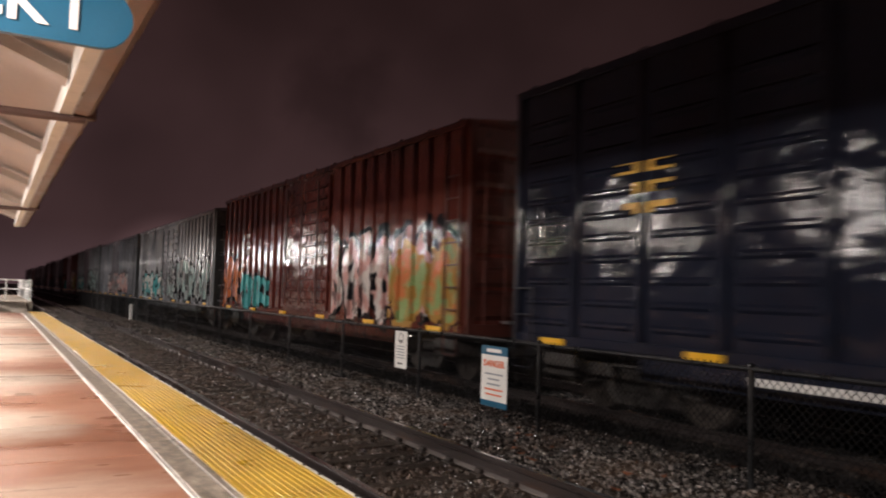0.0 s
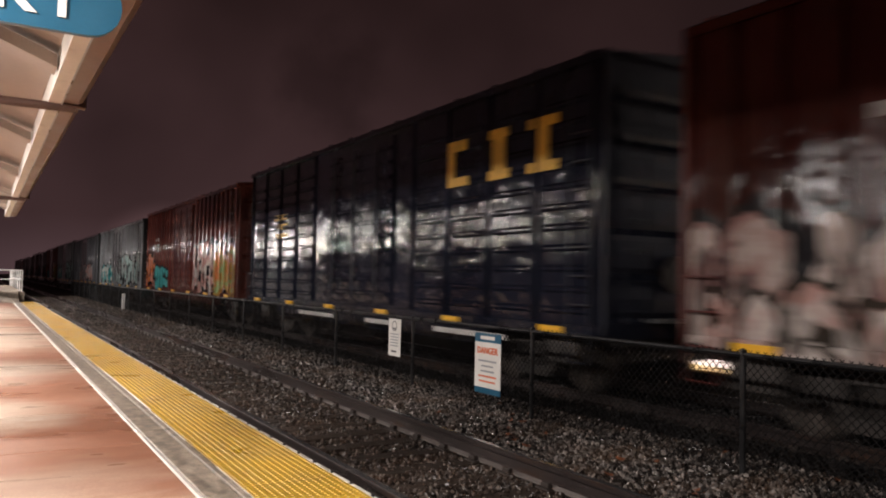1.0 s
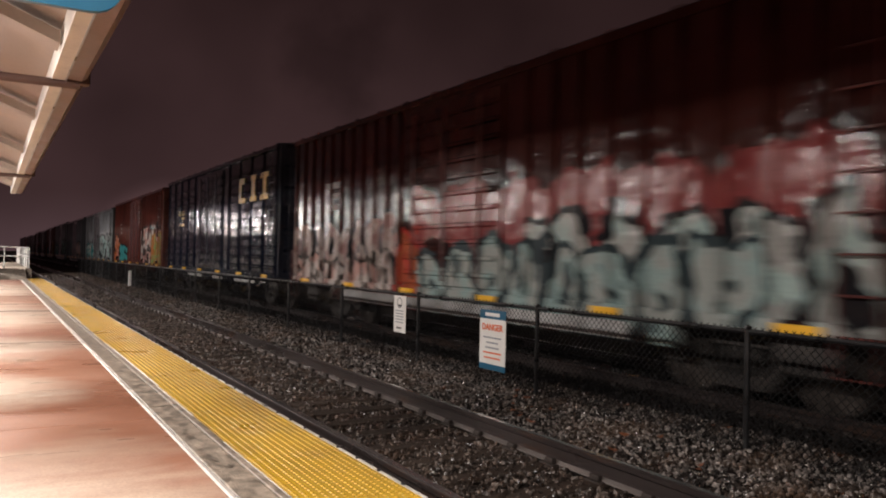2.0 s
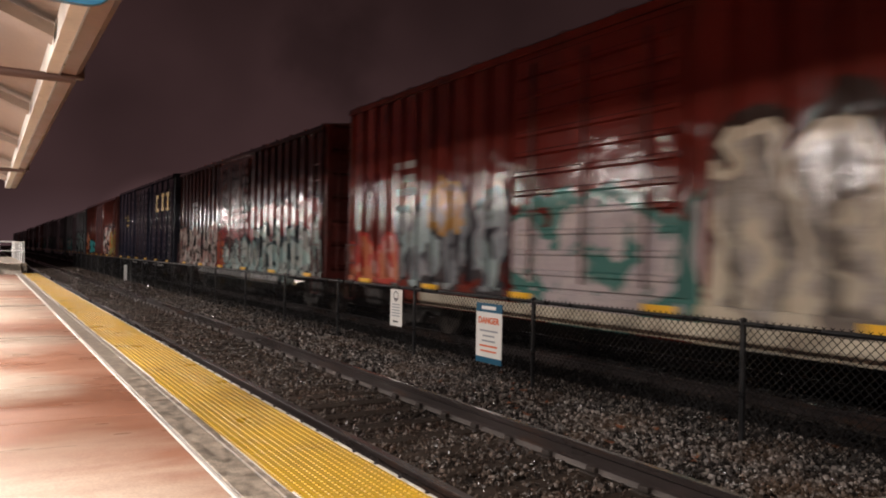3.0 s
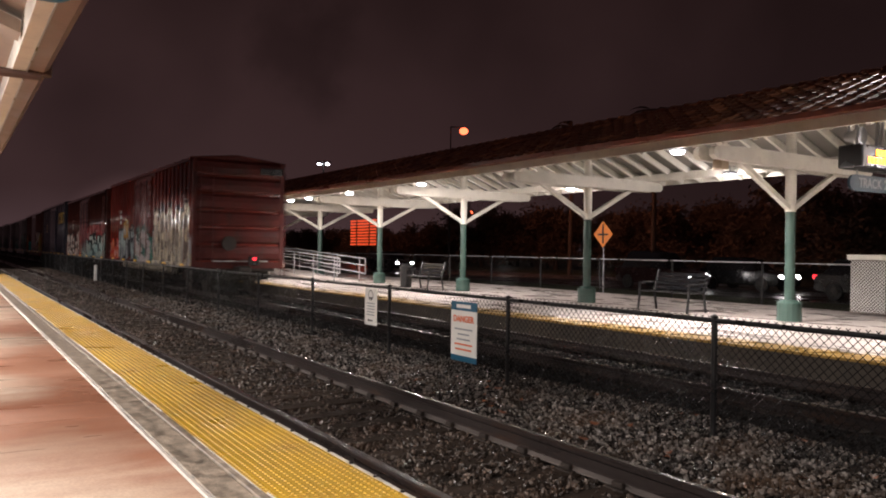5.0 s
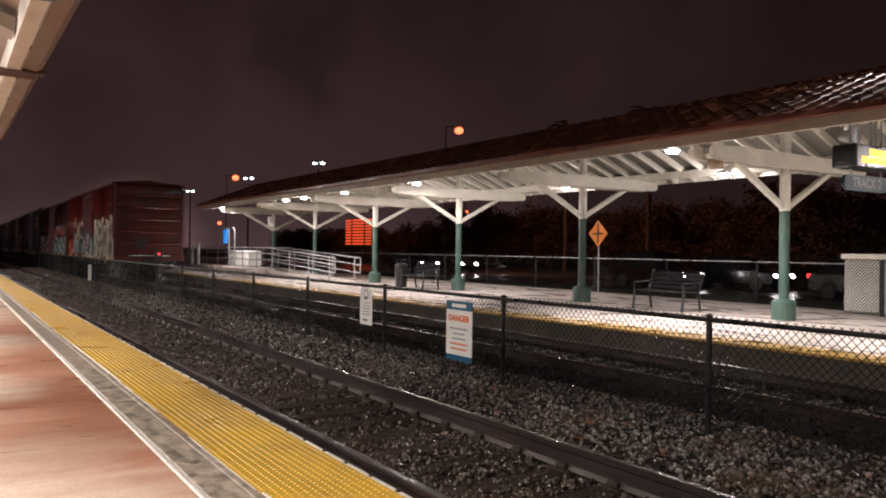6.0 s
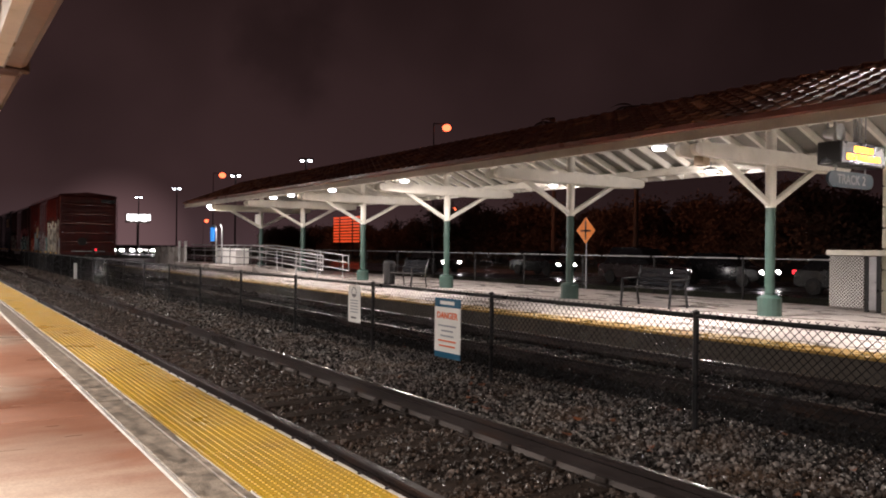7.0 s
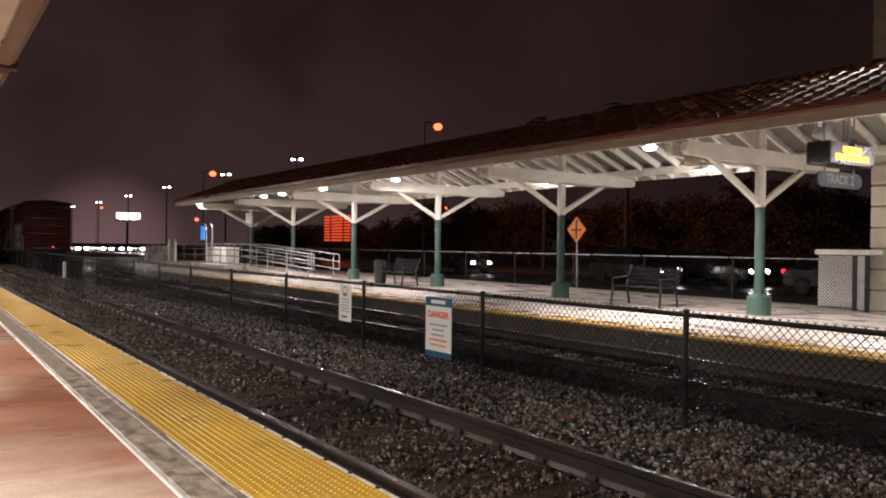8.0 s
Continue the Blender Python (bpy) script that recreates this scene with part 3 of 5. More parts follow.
# hanging track sign over the near platform
t = thing("track_sign", "blue rounded hanging track sign with white lettering", "sign", pose(-2.63, 4.0, 2.615))
b = bm_new()
prof = []
for i in range(13):
    a = -math.pi / 2 + math.pi * i / 12
    prof.append((0.5 + 0.15 * math.cos(a), 0.15 + 0.15 * math.sin(a)))
for i in range(13):
    a = math.pi / 2 + math.pi * i / 12
    prof.append((-0.5 + 0.15 * math.cos(a), 0.15 + 0.15 * math.sin(a)))
prism(b, prof, 0, 0.04)
part("panel", b, M["sign_blue"], t)
writing("lettering", "TRACK", 0.265, M["sign_white"], t, pose(-0.16, -0.004, 0.15, 90, 0, 0), "white raised lettering")
writing("numeral", "1", 0.265, M["sign_white"], t, pose(0.385, -0.004, 0.15, 90, 0, 0), "white raised numeral")
for x in (-0.4, 0.4):
    b = bm_new()
    rod(b, (x, 0.02, 0.28), (x, 0.02, 1.42), 0.014, 8)
    part("hanger", b, M["brown_rod"], t)

# far platform hanging signs
t = thing("track_sign", "blue rounded hanging track sign with pale lettering", "sign", pose(9.95, 6.6, 2.52))
b = bm_new()
prism(b, [(x * 1.06, z * 0.85) for x, z in prof], 0, 0.04)
part("panel", b, M["sign_dull_blue"], t)
for x in (-0.45, 0.45):
    b = bm_new()
    rod(b, (x, 0.02, 0.24), (x, 0.02, 1.62), 0.014, 8)
    part("hanger", b, M["galv"], t)
writing("lettering", "TRACK", 0.21, M["sign_pale"], t, pose(-0.1, -0.004, 0.125, 90, 0, 0), "pale lettering")
writing("numeral", "2", 0.21, M["sign_pale"], t, pose(0.37, -0.004, 0.125, 90, 0, 0), "pale numeral")
t = thing("departure_display", "black hanging departure display with amber lit rows", "display", pose(9.9, 6.40, 2.86))
b = bm_new()
box(b, -0.68, 0.68, -0.02, 0.38, 0, 0.36, 0.02)
part("housing", b, M["black_plastic"], t)
for z, x0, x1 in ((0.245, -0.30, 0.30), (0.12, -0.52, 0.52)):
    x = x0
    random.seed(int(z * 100))
    while x < x1:
        w = random.choice((0.05, 0.07, 0.09))
        b = bm_new()
        box(b, x, x + w, -0.028, -0.022, z - 0.045, z + 0.045)
        part("lit_character", b, M["led"], t, "amber lit characters")
        x += w + random.choice((0.02, 0.025, 0.05))
for x in (-0.5, 0.1, 0.25):
    b = bm_new()
    rod(b, (x, 0.18, 0.36), (x, 0.18, 0.95), 0.03, 8)
    part("hanger", b, M["galv"], t)
t = thing("loudspeaker", "grey horn loudspeaker under the canopy", "loudspeaker", pose(9.75, 6.9, 3.42))
b = bm_new()
rod(b, (0, -0.22, 0), (0, 0.05, 0), 0.15, 14, 0.06)
part("horn", b, M["galv"], t)
b = bm_new()
rod(b, (0, 0, 0), (0, 0, 0.3), 0.02)
part("bracket", b, M["galv"], t)

# ---------------------------------------------------------------- fence between the tracks
POSTS = [4.33 + 2.94 * k for k in range(-4, 20)]
FENCE_FOOT, FENCE_TOP = -0.16, 0.90
mid_fence = thing("chain_link_fence", "black chain-link fence between the tracks", "fence", kind="structure")
b = bm_new()
rod(b, (0, 0, FENCE_FOOT - 0.03), (0, 0, FENCE_TOP + 0.02), 0.027, 10)
ball(b, (0, 0, FENCE_TOP + 0.03), 0.038, (1, 1, 0.7), 1)
post_mesh = mesh_of("fence_post", b, M["black_iron"])


def wire_panel(length, height, pitch, r):
    """Crossed wires of a chain-link bay in the plane x = 0, from the origin along y."""
    v, f = [], []
    def wire(a, c):
        d = np.array([0, c[0] - a[0], c[1] - a[1]])
        n = np.array([0, -d[2], d[1]]) / np.linalg.norm(d) * r
        k = len(v)
        for p in (a, c):
            q = np.array([0, *p])
            v.extend([q + n, q + (r, 0, 0), q - n, q - (r, 0, 0)])
        for i in range(4):
            f.append((k + i, k + (i + 1) % 4, k + 4 + (i + 1) % 4, k + 4 + i))
    s = -height
    while s < length:
        y0, y1 = max(s, 0), min(s + height, length)
        if y1 - y0 > 0.01:
            wire((y0, y0 - s), (y1, y1 - s))
            wire((y0, height - (y0 - s)), (y1, height - (y1 - s)))
        s += pitch
    me = bpy.data.meshes.new("wire_mesh")
    me.from_pydata([tuple(p) for p in v], [], f)
    return me


bay_mesh = wire_panel(2.94, FENCE_TOP - FENCE_FOOT + 0.01, 0.074, 0.0036)
bay_mesh.materials.append(M["wire"])
b = bm_new()
rod(b, (0, 0, FENCE_TOP), (0, 2.94, FENCE_TOP), 0.022, 8)
rail_mesh = mesh_of("top_rail", b, M["black_iron"])
for y in POSTS:
    for name, me, z in (("fence_post", post_mesh, 0), ("wire_mesh", bay_mesh, FENCE_FOOT + 0.03), ("top_rail", rail_mesh, 0)):
        ob = new(name, me)
        ob.parent, ob.location = mid_fence, (FENCE_X, y, z)

# signs on that fence
t = thing("danger_sign", "white danger sign with blue top and bottom bands on the fence", "sign", pose(FENCE_X - 0.05, 8.13, 0.05))
b = bm_new()
box(b, -0.005, 0.005, -0.29, 0.29, 0.075, 0.655)
part("panel", b, M["sign_white"], t, "white panel")
b = bm_new()
box(b, -0.006, 0.006, -0.29, 0.29, 0.655, 0.77, 0.002)
part("top_band", b, M["sign_blue"], t, "blue band")
b = bm_new()
box(b, -0.006, 0.006, -0.29, 0.29, 0.0, 0.075, 0.002)
part("bottom_band", b, M["sign_blue"], t, "blue band")
writing("heading", "DANGER", 0.115, M["sign_red"], t, pose(-0.009, 0, 0.545, 90, 0, -90), "orange-red heading")
for k, (w, mt) in enumerate(((0.40, "sign_text"), (0.26, "sign_text"), (0.30, "sign_text"), (0.40, "sign_red"), (0.36, "sign_red"))):
    b = bm_new()
    box(b, -0.0085, -0.0055, -w / 2, w / 2, 0.405 - 0.065 * k, 0.425 - 0.065 * k)
    part("text_line", b, M[mt], t)
b = bm_new()
box(b, -0.010, -0.0065, -0.16, 0.16, 0.69, 0.735)
part("badge", b, M["sign_white"], t, "white badge on the blue band")
t = thing("notice_sign", "narrow white notice sign with round symbol and arrow", "sign", pose(FENCE_X - 0.05, 10.72, 0.29))
b = bm_new()
box(b, -0.005, 0.005, -0.2, 0.2, 0.0, 0.58, 0.003)
part("panel", b, M["sign_white"], t)
b = bm_new()
ring = [[b.verts.new((-0.008, r * math.cos(2 * math.pi * i / 24), 0.47 + r * math.sin(2 * math.pi * i / 24))) for i in range(24)] for r in (0.068, 0.082)]
for i in range(24):
    b.faces.new((ring[0][i], ring[0][i - 1], ring[1][i - 1], ring[1][i]))
part("symbol_ring", b, M["sign_black"], t)
b = bm_new()
box(b, -0.009, -0.0055, -0.06, 0.05, 0.415, 0.44)
part("symbol_bar", b, M["sign_black"], t)
for k in range(5):
    b = bm_new()
    box(b, -0.0085, -0.0055, -0.13, 0.13, 0.335 - 0.045 * k, 0.35 - 0.045 * k)
    part("text_line", b, M["sign_text"], t)
b = bm_new()
box(b, -0.009, -0.0055, -0.07, 0.06, 0.062, 0.085)
prism_pts = [(0.06, 0.05), (0.06, 0.10), (0.10, 0.074)]
vs = [b.verts.new((-0.009, y, z)) for y, z in prism_pts]
b.faces.new(vs)
part("arrow", b, M["sign_black"], t)
t = thing("white_marker_post", "short white marker post beside the track", "post", pose(FENCE_X - 0.1, 37.5, -0.17))
b = bm_new()
box(b, -0.06, 0.06, -0.06, 0.06, 0, 0.78, 0.01)
part("post", b, M["white"], t)

# ---------------------------------------------------------------- freight train


def painted_side(name, base, layers, rough=0.10, rust=0.5, wobble=4.0, spec=0.35):
    """Car-body paint with streaks and rust; layers are sprayed lettering: (y0, y1, z0, z1, pitch, rim, fill, fill2, seed)."""
    m, nt, bs = nodes_of(name)
    bs.inputs["Specular IOR Level"].default_value = spec
    tc = nt.nodes.new("ShaderNodeTexCoord")
    sep = nt.nodes.new("ShaderNodeSeparateXYZ")
    nt.links.new(tc.outputs["Object"], sep.inputs[0])
    yy, zz = sep.outputs["Y"], sep.outputs["Z"]
    streak, broad, fine = tex(nt, 2.2, 5, (1, 1.6, 0.25)), tex(nt, 0.5, 4), tex(nt, 30, 3)
    col = mix(nt, ramp(nt, broad, 0.35, 0.65), tuple(c * 0.72 for c in base), tuple(min(1, c * 1.25) for c in base))
    col = mix(nt, ramp(nt, streak, 0.52, 0.78, 0, rust), col, (0.05, 0.024, 0.016))
    for y0, y1, z0, z1, pitch, rim, fill, fill2, seed in layers:
        wa, wb = tex(nt, 1.3, 2, (1, 1, 1), (seed, 2 * seed, 0)), tex(nt, 1.6, 2, (1, 1, 1), (3, seed, seed))
        yw = mth(nt, "ADD", yy, mth(nt, "MULTIPLY", mth(nt, "SUBTRACT", wa, 0.5), 1.5 * pitch))
        zw = mth(nt, "ADD", zz, mth(nt, "MULTIPLY", mth(nt, "SUBTRACT", wb, 0.5), 0.9))
        u = mth(nt, "SUBTRACT", mth(nt, "FRACT", mth(nt, "MULTIPLY", mth(nt, "SUBTRACT", yw, y0), 1 / pitch)), 0.5)
        v = mth(nt, "MULTIPLY", mth(nt, "SUBTRACT", zw, (z0 + z1) / 2), 1 / (z1 - z0))
        d = mth(nt, "ADD", mth(nt, "POWER", mth(nt, "MULTIPLY", mth(nt, "ABSOLUTE", u), 1.9), 2.4),
                mth(nt, "POWER", mth(nt, "MULTIPLY", mth(nt, "ABSOLUTE", v), 1.95), 3.0))
        inside = mth(nt, "MULTIPLY", mth(nt, "GREATER_THAN", yy, y0), mth(nt, "LESS_THAN", yy, y1))
        body = mth(nt, "MULTIPLY", inside, ramp(nt, d, 0.95, 1.02, 1, 0))
        core = mth(nt, "MULTIPLY", inside, ramp(nt, d, 0.52, 0.58, 1, 0))
        hole = mth(nt, "MULTIPLY", inside, mth(nt, "MULTIPLY", ramp(nt, d, 0.03, 0.05, 1, 0), ramp(nt, wa, 0.45, 0.5)))
        tint = mix(nt, ramp(nt, tex(nt, 2.3, 4, (1, 1, 1), (seed, 0, 5)), 0.44, 0.56), fill, fill2)
        tint = mix(nt, ramp(nt, tex(nt, 3.1, 3, (1, 1, 0.6), (0, seed, 9)), 0.60, 0.64, 0, 0.8), tint, rim)
        tint = mix(nt, ramp(nt, fine, 0.4, 0.7, 0, 0.3), tint, tuple(c * 0.4 for c in fill))
        col = mix(nt, body, col, rim)
        col = mix(nt, core, col, tint)
        col = mix(nt, hole, col, rim)
    nt.links.new(col, bs.inputs["Base Color"])
    nt.links.new(ramp(nt, broad, 0.3, 0.7, rough - 0.06, rough + 0.08), bs.inputs["Roughness"])
    bump(nt, bs, mth(nt, "ADD", mth(nt, "MULTIPLY", fine, 0.25), mth(nt, "MULTIPLY", tex(nt, 2.6, 3), wobble)), 0.5, 0.012)
    return m


def truck(t, yc, wheelsets):
    """One four-wheel truck under a car."""
    for s in (-1, 1):
        b = bm_new()
        prism_side = [(-1.2, 0.42), (-0.95, 0.62), (-0.45, 0.66), (-0.3, 0.3), (0.3, 0.3), (0.45, 0.66), (0.95, 0.62), (1.2, 0.42), (0.95, 0.34), (0.55, 0.42), (0.34, 0.16), (-0.34, 0.16), (-0.55, 0.42), (-0.95, 0.34)]
        va = [b.verts.new((s * 1.02 - 0.06, yc + y, z)) for y, z in prism_side]
        vb = [b.verts.new((s * 1.02 + 0.06, yc + y, z)) for y, z in prism_side]
        n = len(va)
        for i in range(n):
            b.faces.new((va[i], va[(i + 1) % n], vb[(i + 1) % n], vb[i]))
        b.faces.new(va), b.faces.new(vb[::-1])
        for dy in (-0.16, 0, 0.16):
            rod(b, (s * 1.04, yc + dy, 0.28), (s * 1.04, yc + dy, 0.62), 0.06, 8)
        box(b, s * 1.02 - 0.1, s * 1.02 + 0.1, yc - 0.38, yc + 0.38, 0.6, 0.72, 0.02)
        bmesh.ops.recalc_face_normals(b, faces=b.faces)
        part("side_frame", b, M["iron"], t)
    b = bm_new()
    box(b, -1.0, 1.0, yc - 0.18, yc + 0.18, 0.45, 0.74, 0.03)
    part("bolster", b, M["iron"], t)
    for dy in (-0.86, 0.86):
        b = bm_new()
        for s in (-1, 1):
            rod(b, (s * 0.69, 0, 0), (s * 0.81, 0, 0), 0.42, 24)
            rod(b, (s * 0.655, 0, 0), (s * 0.69, 0, 0), 0.45, 24)
            for i in range(5):
                a = 2 * math.pi * i / 5
                box(b, s * 0.80, s * 0.83, 0.22 * math.cos(a) - 0.05, 0.22 * math.cos(a) + 0.05, 0.22 * math.sin(a) - 0.05, 0.22 * math.sin(a) + 0.05)
        rod(b, (-1.05, 0, 0), (1.05, 0, 0), 0.075, 10)
        w = part("wheelset", b, M["wheel"], t, "steel wheels on an axle")
        w.location = (0, yc + dy, 0.42)
        wheelsets.append(w)


def boxcar(y0, y1, paint, end_paint, label, style, roof_z=4.2, door_paint=None):
    """A boxcar between its end sheets y0 and y1 (places at the clip's start)."""
    L, yc = y1 - y0, (y0 + y1) / 2
    h, W, zb = L / 2, 1.53, 0.80
    t = thing("boxcar", label, "boxcar", pose(TRACK_2, yc, 0), "freight train")
    wheelsets = []
    b = bm_new()
    box(b, -W, W, -h, h, zb + 0.1, roof_z)
    part("body", b, paint, t)
    door0, door1 = -1.6, 1.5
    # side posts and beads
    n = 12 if style == "ribs" else 26
    for s in (-1, 1):
        for i in range(n + 1):
            y = -h + 0.12 + (L - 0.24) * i / n
            if door0 - 0.1 < y < door1 + 0.1:
                continue
            b = bm_new()
            arc = [(s * (W + 0.045 * math.sin(math.pi * q / 6)), y - s * 0.06 * math.cos(math.pi * q / 6)) for q in range(7)]
            lo = [b.verts.new((px, py, zb + 0.18)) for px, py in arc]
            hi = [b.verts.new((px, py, roof_z - 0.12)) for px, py in arc]
            for q in range(6):
                b.faces.new((lo[q], lo[q + 1], hi[q + 1], hi[q]))
            b.faces.new(hi), b.faces.new(lo[::-1])
            part("side_post", b, paint, t, smooth=True)
        if style == "ribs" and s < 0:
            for i in range(n):
                ya, yb = (-h + 0.12 + (L - 0.24) * (i + q) / n for q in (0.14, 0.86))
                if ya < door1 and yb > door0:
                    continue
                for k in range(11):
                    b = bm_new()
                    z = 1.12 + 0.27 * k
                    prism(b, [(-W, z - 0.035), (-W - 0.028, z), (-W - 0.028, z + 0.03), (-W, z + 0.065)], ya, yb)
                    part("side_bead", b, paint, t)
        # plug door with horizontal corrugation
        b = bm_new()
        x0, x1 = sorted((s * W, s * (W + 0.05)))
        box(b, x0, x1, door0, door1, zb + 0.22, roof_z - 0.2, 0.01)
        d = part("door", b, door_paint or paint, t, "corrugated sliding door")
        for k in range(11):
            z = zb + 0.42 + k * (roof_z - zb - 0.85) / 10
            b = bm_new()
            rod(b, (s * (W + 0.05), door0 + 0.1, z), (s * (W + 0.05), door1 - 0.1, z), 0.045, 6)
            part("door_rib", b, door_paint or paint, d)
        for y in (door0 + 0.5, (door0 + door1) / 2, door1 - 0.5):
            b = bm_new()
            rod(b, (s * (W + 0.12), y, zb + 0.3), (s * (W + 0.12), y, roof_z - 0.3), 0.022, 6)
            part("lock_bar", b, end_paint, d, "steel lock bar")
        # sill, top chord, reflectors, stirrups
        b = bm_new()
        box(b, min(s * (W - 0.1), s * (W + 0.05)), max(s * (W - 0.1), s * (W + 0.05)), -h + 0.02, h - 0.02, zb, zb + 0.17, 0.01)
        box(b, min(s * (W - 0.2), s * (W + 0.01)), max(s * (W - 0.2), s * (W + 0.01)), -h + 2.45, h - 2.45, zb - 0.25, zb, 0.01)
        part("side_sill", b, paint, t)
        b = bm_new()
        box(b, min(s * W, s * (W + 0.07)), max(s * W, s * (W + 0.07)), -h + 0.02, h - 0.02, roof_z - 0.12, roof_z, 0.015)
        part("top_chord", b, paint, t)
        for k in range(6):
            y = -h + 0.9 + (L - 1.8) * k / 5
            b = bm_new()
            box(b, min(s * (W + 0.05), s * (W + 0.066)), max(s * (W + 0.05), s * (W + 0.066)), y - 0.24, y + 0.24, zb + 0.02, zb + 0.13)
            part("reflector", b, M["reflect"], t, "yellow reflective strip")
        for y in (-h + 0.3, h - 0.3):
            b = bm_new()
            for dy in (-0.2, 0.2):
                rod(b, (s * (W + 0.1), y + dy, 0.5), (s * (W + 0.1), y + dy, 1.6 if y > 0 else roof_z - 0.3), 0.014, 6)
            top = 4 if y > 0 else 9
            for k in range(top):
                rod(b, (s * (W + 0.1), y - 0.2, 0.5 + 0.36 * k), (s * (W + 0.1), y + 0.2, 0.5 + 0.36 * k), 0.012, 6)
            part("ladder", b, end_paint, t, "steel side ladder")
        # stencilled data: plain bars
        for k in range(3):
            b = bm_new()
            box(b, min(s * W, s * (W + 0.006)), max(s * W, s * (W + 0.006)), h - 2.9, h - 2.9 + (0.9, 0.6, 0.75)[k], 2.95 - 0.24 * k, 3.08 - 0.24 * k)
            part("stencil", b, M["stencil_yellow"] if style == "ribs" else M["stencil_dull"], t)
    # roof with ribs
    b = bm_new()
    prism(b, [(-W - 0.05, roof_z), (0, roof_z + 0.16), (W + 0.05, roof_z), (W + 0.05, roof_z - 0.05), (-W - 0.05, roof_z - 0.05)], -h, h)
    for i in range(14):
        y = -h + 0.3 + (L - 0.6) * i / 13
        beam(b, (-W, y, roof_z + 0.03), (0, y, roof_z + 0.185), 0.07, 0.05)
        beam(b, (W, y, roof_z + 0.03), (0, y, roof_z + 0.185), 0.07, 0.05)
    part("roof", b, end_paint, t, "ribbed steel roof")
    # corrugated ends
    for e in (-1, 1):
        b = bm_new()
        y = e * h
        box(b, -W, -W + 0.14, min(y, y + e * 0.06), max(y, y + e * 0.06), zb, roof_z, 0.01)
        box(b, W - 0.14, W, min(y, y + e * 0.06), max(y, y + e * 0.06), zb, roof_z, 0.01)
        box(b, -W, W, min(y, y + e * 0.05), max(y, y + e * 0.05), zb, zb + 0.2)
        end = part("end_wall", b, end_paint, t, "corrugated end wall")
        for k in range(6):
            z = zb + 0.5 + k * (roof_z - zb - 0.78) / 5
            b = bm_new()
            prism(b, [(q, w) for q, w in ((y, z - 0.24), (y + e * 0.045, z - 0.17), (y + e * 0.06, z), (y + e * 0.045, z + 0.17), (y, z + 0.24))], -W + 0.14, W - 0.14)
            for v in b.verts:
                v.co = (v.co.y, v.co.x, v.co.z)
            bmesh.ops.recalc_face_normals(b, faces=b.faces)
            part("end_rib", b, end_paint, end)
        b = bm_new()
        box(b, -0.9, 0.9, min(y + e * 0.06, y + e * 0.3), max(y + e * 0.06, y + e * 0.3), zb + 0.22, zb + 0.26)
        part("crossover_step", b, M["galv"], end)
        b = bm_new()
        for x in (-W + 0.25, -W + 0.65):
            rod(b, (x, y + e * 0.14, zb + 0.2), (x, y + e * 0.14, roof_z - 0.3), 0.014, 6)
        for k in range(8):
            rod(b, (-W + 0.25, y + e * 0.14, zb + 0.35 + 0.38 * k), (-W + 0.65, y + e * 0.14, zb + 0.35 + 0.38 * k), 0.012, 6)
        part("end_ladder", b, end_paint, end)
        b = bm_new()
        rod(b, (-0.34, y + e * 0.06, 1.62), (-0.34, y + e * 0.14, 1.62), 0.24, 16)
        part("hand_brake", b, M["iron"], end, "round hand brake housing")
        b = bm_new()
        box(b, -0.17, 0.17, min(y - e * 0.4, y + e * 0.62), max(y - e * 0.4, y + e * 0.62), 0.62, 0.86, 0.03)
        box(b, -0.2, 0.22, min(y + e * 0.5, y + e * 0.72), max(y + e * 0.5, y + e * 0.72), 0.58, 0.9, 0.05)
        part("coupler", b, M["iron"], t)
    b = bm_new()
    box(b, -0.35, 0.35, -h, h, 0.6, 0.9)
    for y in (-2.4, 1.4):
        box(b, -1.2, -0.5, y, y + 0.9, 0.5, 0.85, 0.05)
    for y in (-h + 1.6, h - 1.6):
        box(b, -1.25, 1.25, y - 1.6, y + 1.6, 0.70, 0.9, 0.02)
        box(b, -1.3, 1.3, y + math.copysign(0.75, y) - 0.16, y + math.copysign(0.75, y) + 0.5, 0.40, 0.9, 0.03)
    rod(b, (-0.9, -0.6, 0.62), (-0.9, 0.5, 0.62), 0.22, 12)
    part("underframe", b, M["iron"], t)
    truck(t, -h + 1.9, wheelsets)
    truck(t, h - 1.9, wheelsets)
    return t, yc, wheelsets


K, CREAM_P, WHITE_P, GREY_P = (0.012, 0.012, 0.014), (0.68, 0.55, 0.36), (0.66, 0.62, 0.58), (0.34, 0.36, 0.36)
PINK, TEAL, AQUA, ORANGE, REDP, LIME = (0.54, 0.30, 0.27), (0.07, 0.36, 0.37), (0.34, 0.47, 0.45), (0.58, 0.18, 0.06), (0.36, 0.04, 0.03), (0.27, 0.38, 0.15)
red, dark_red, navy, brown = (0.115, 0.0155, 0.0105), (0.033, 0.008, 0.0062), (0.012, 0.015, 0.026), (0.115, 0.030, 0.022)
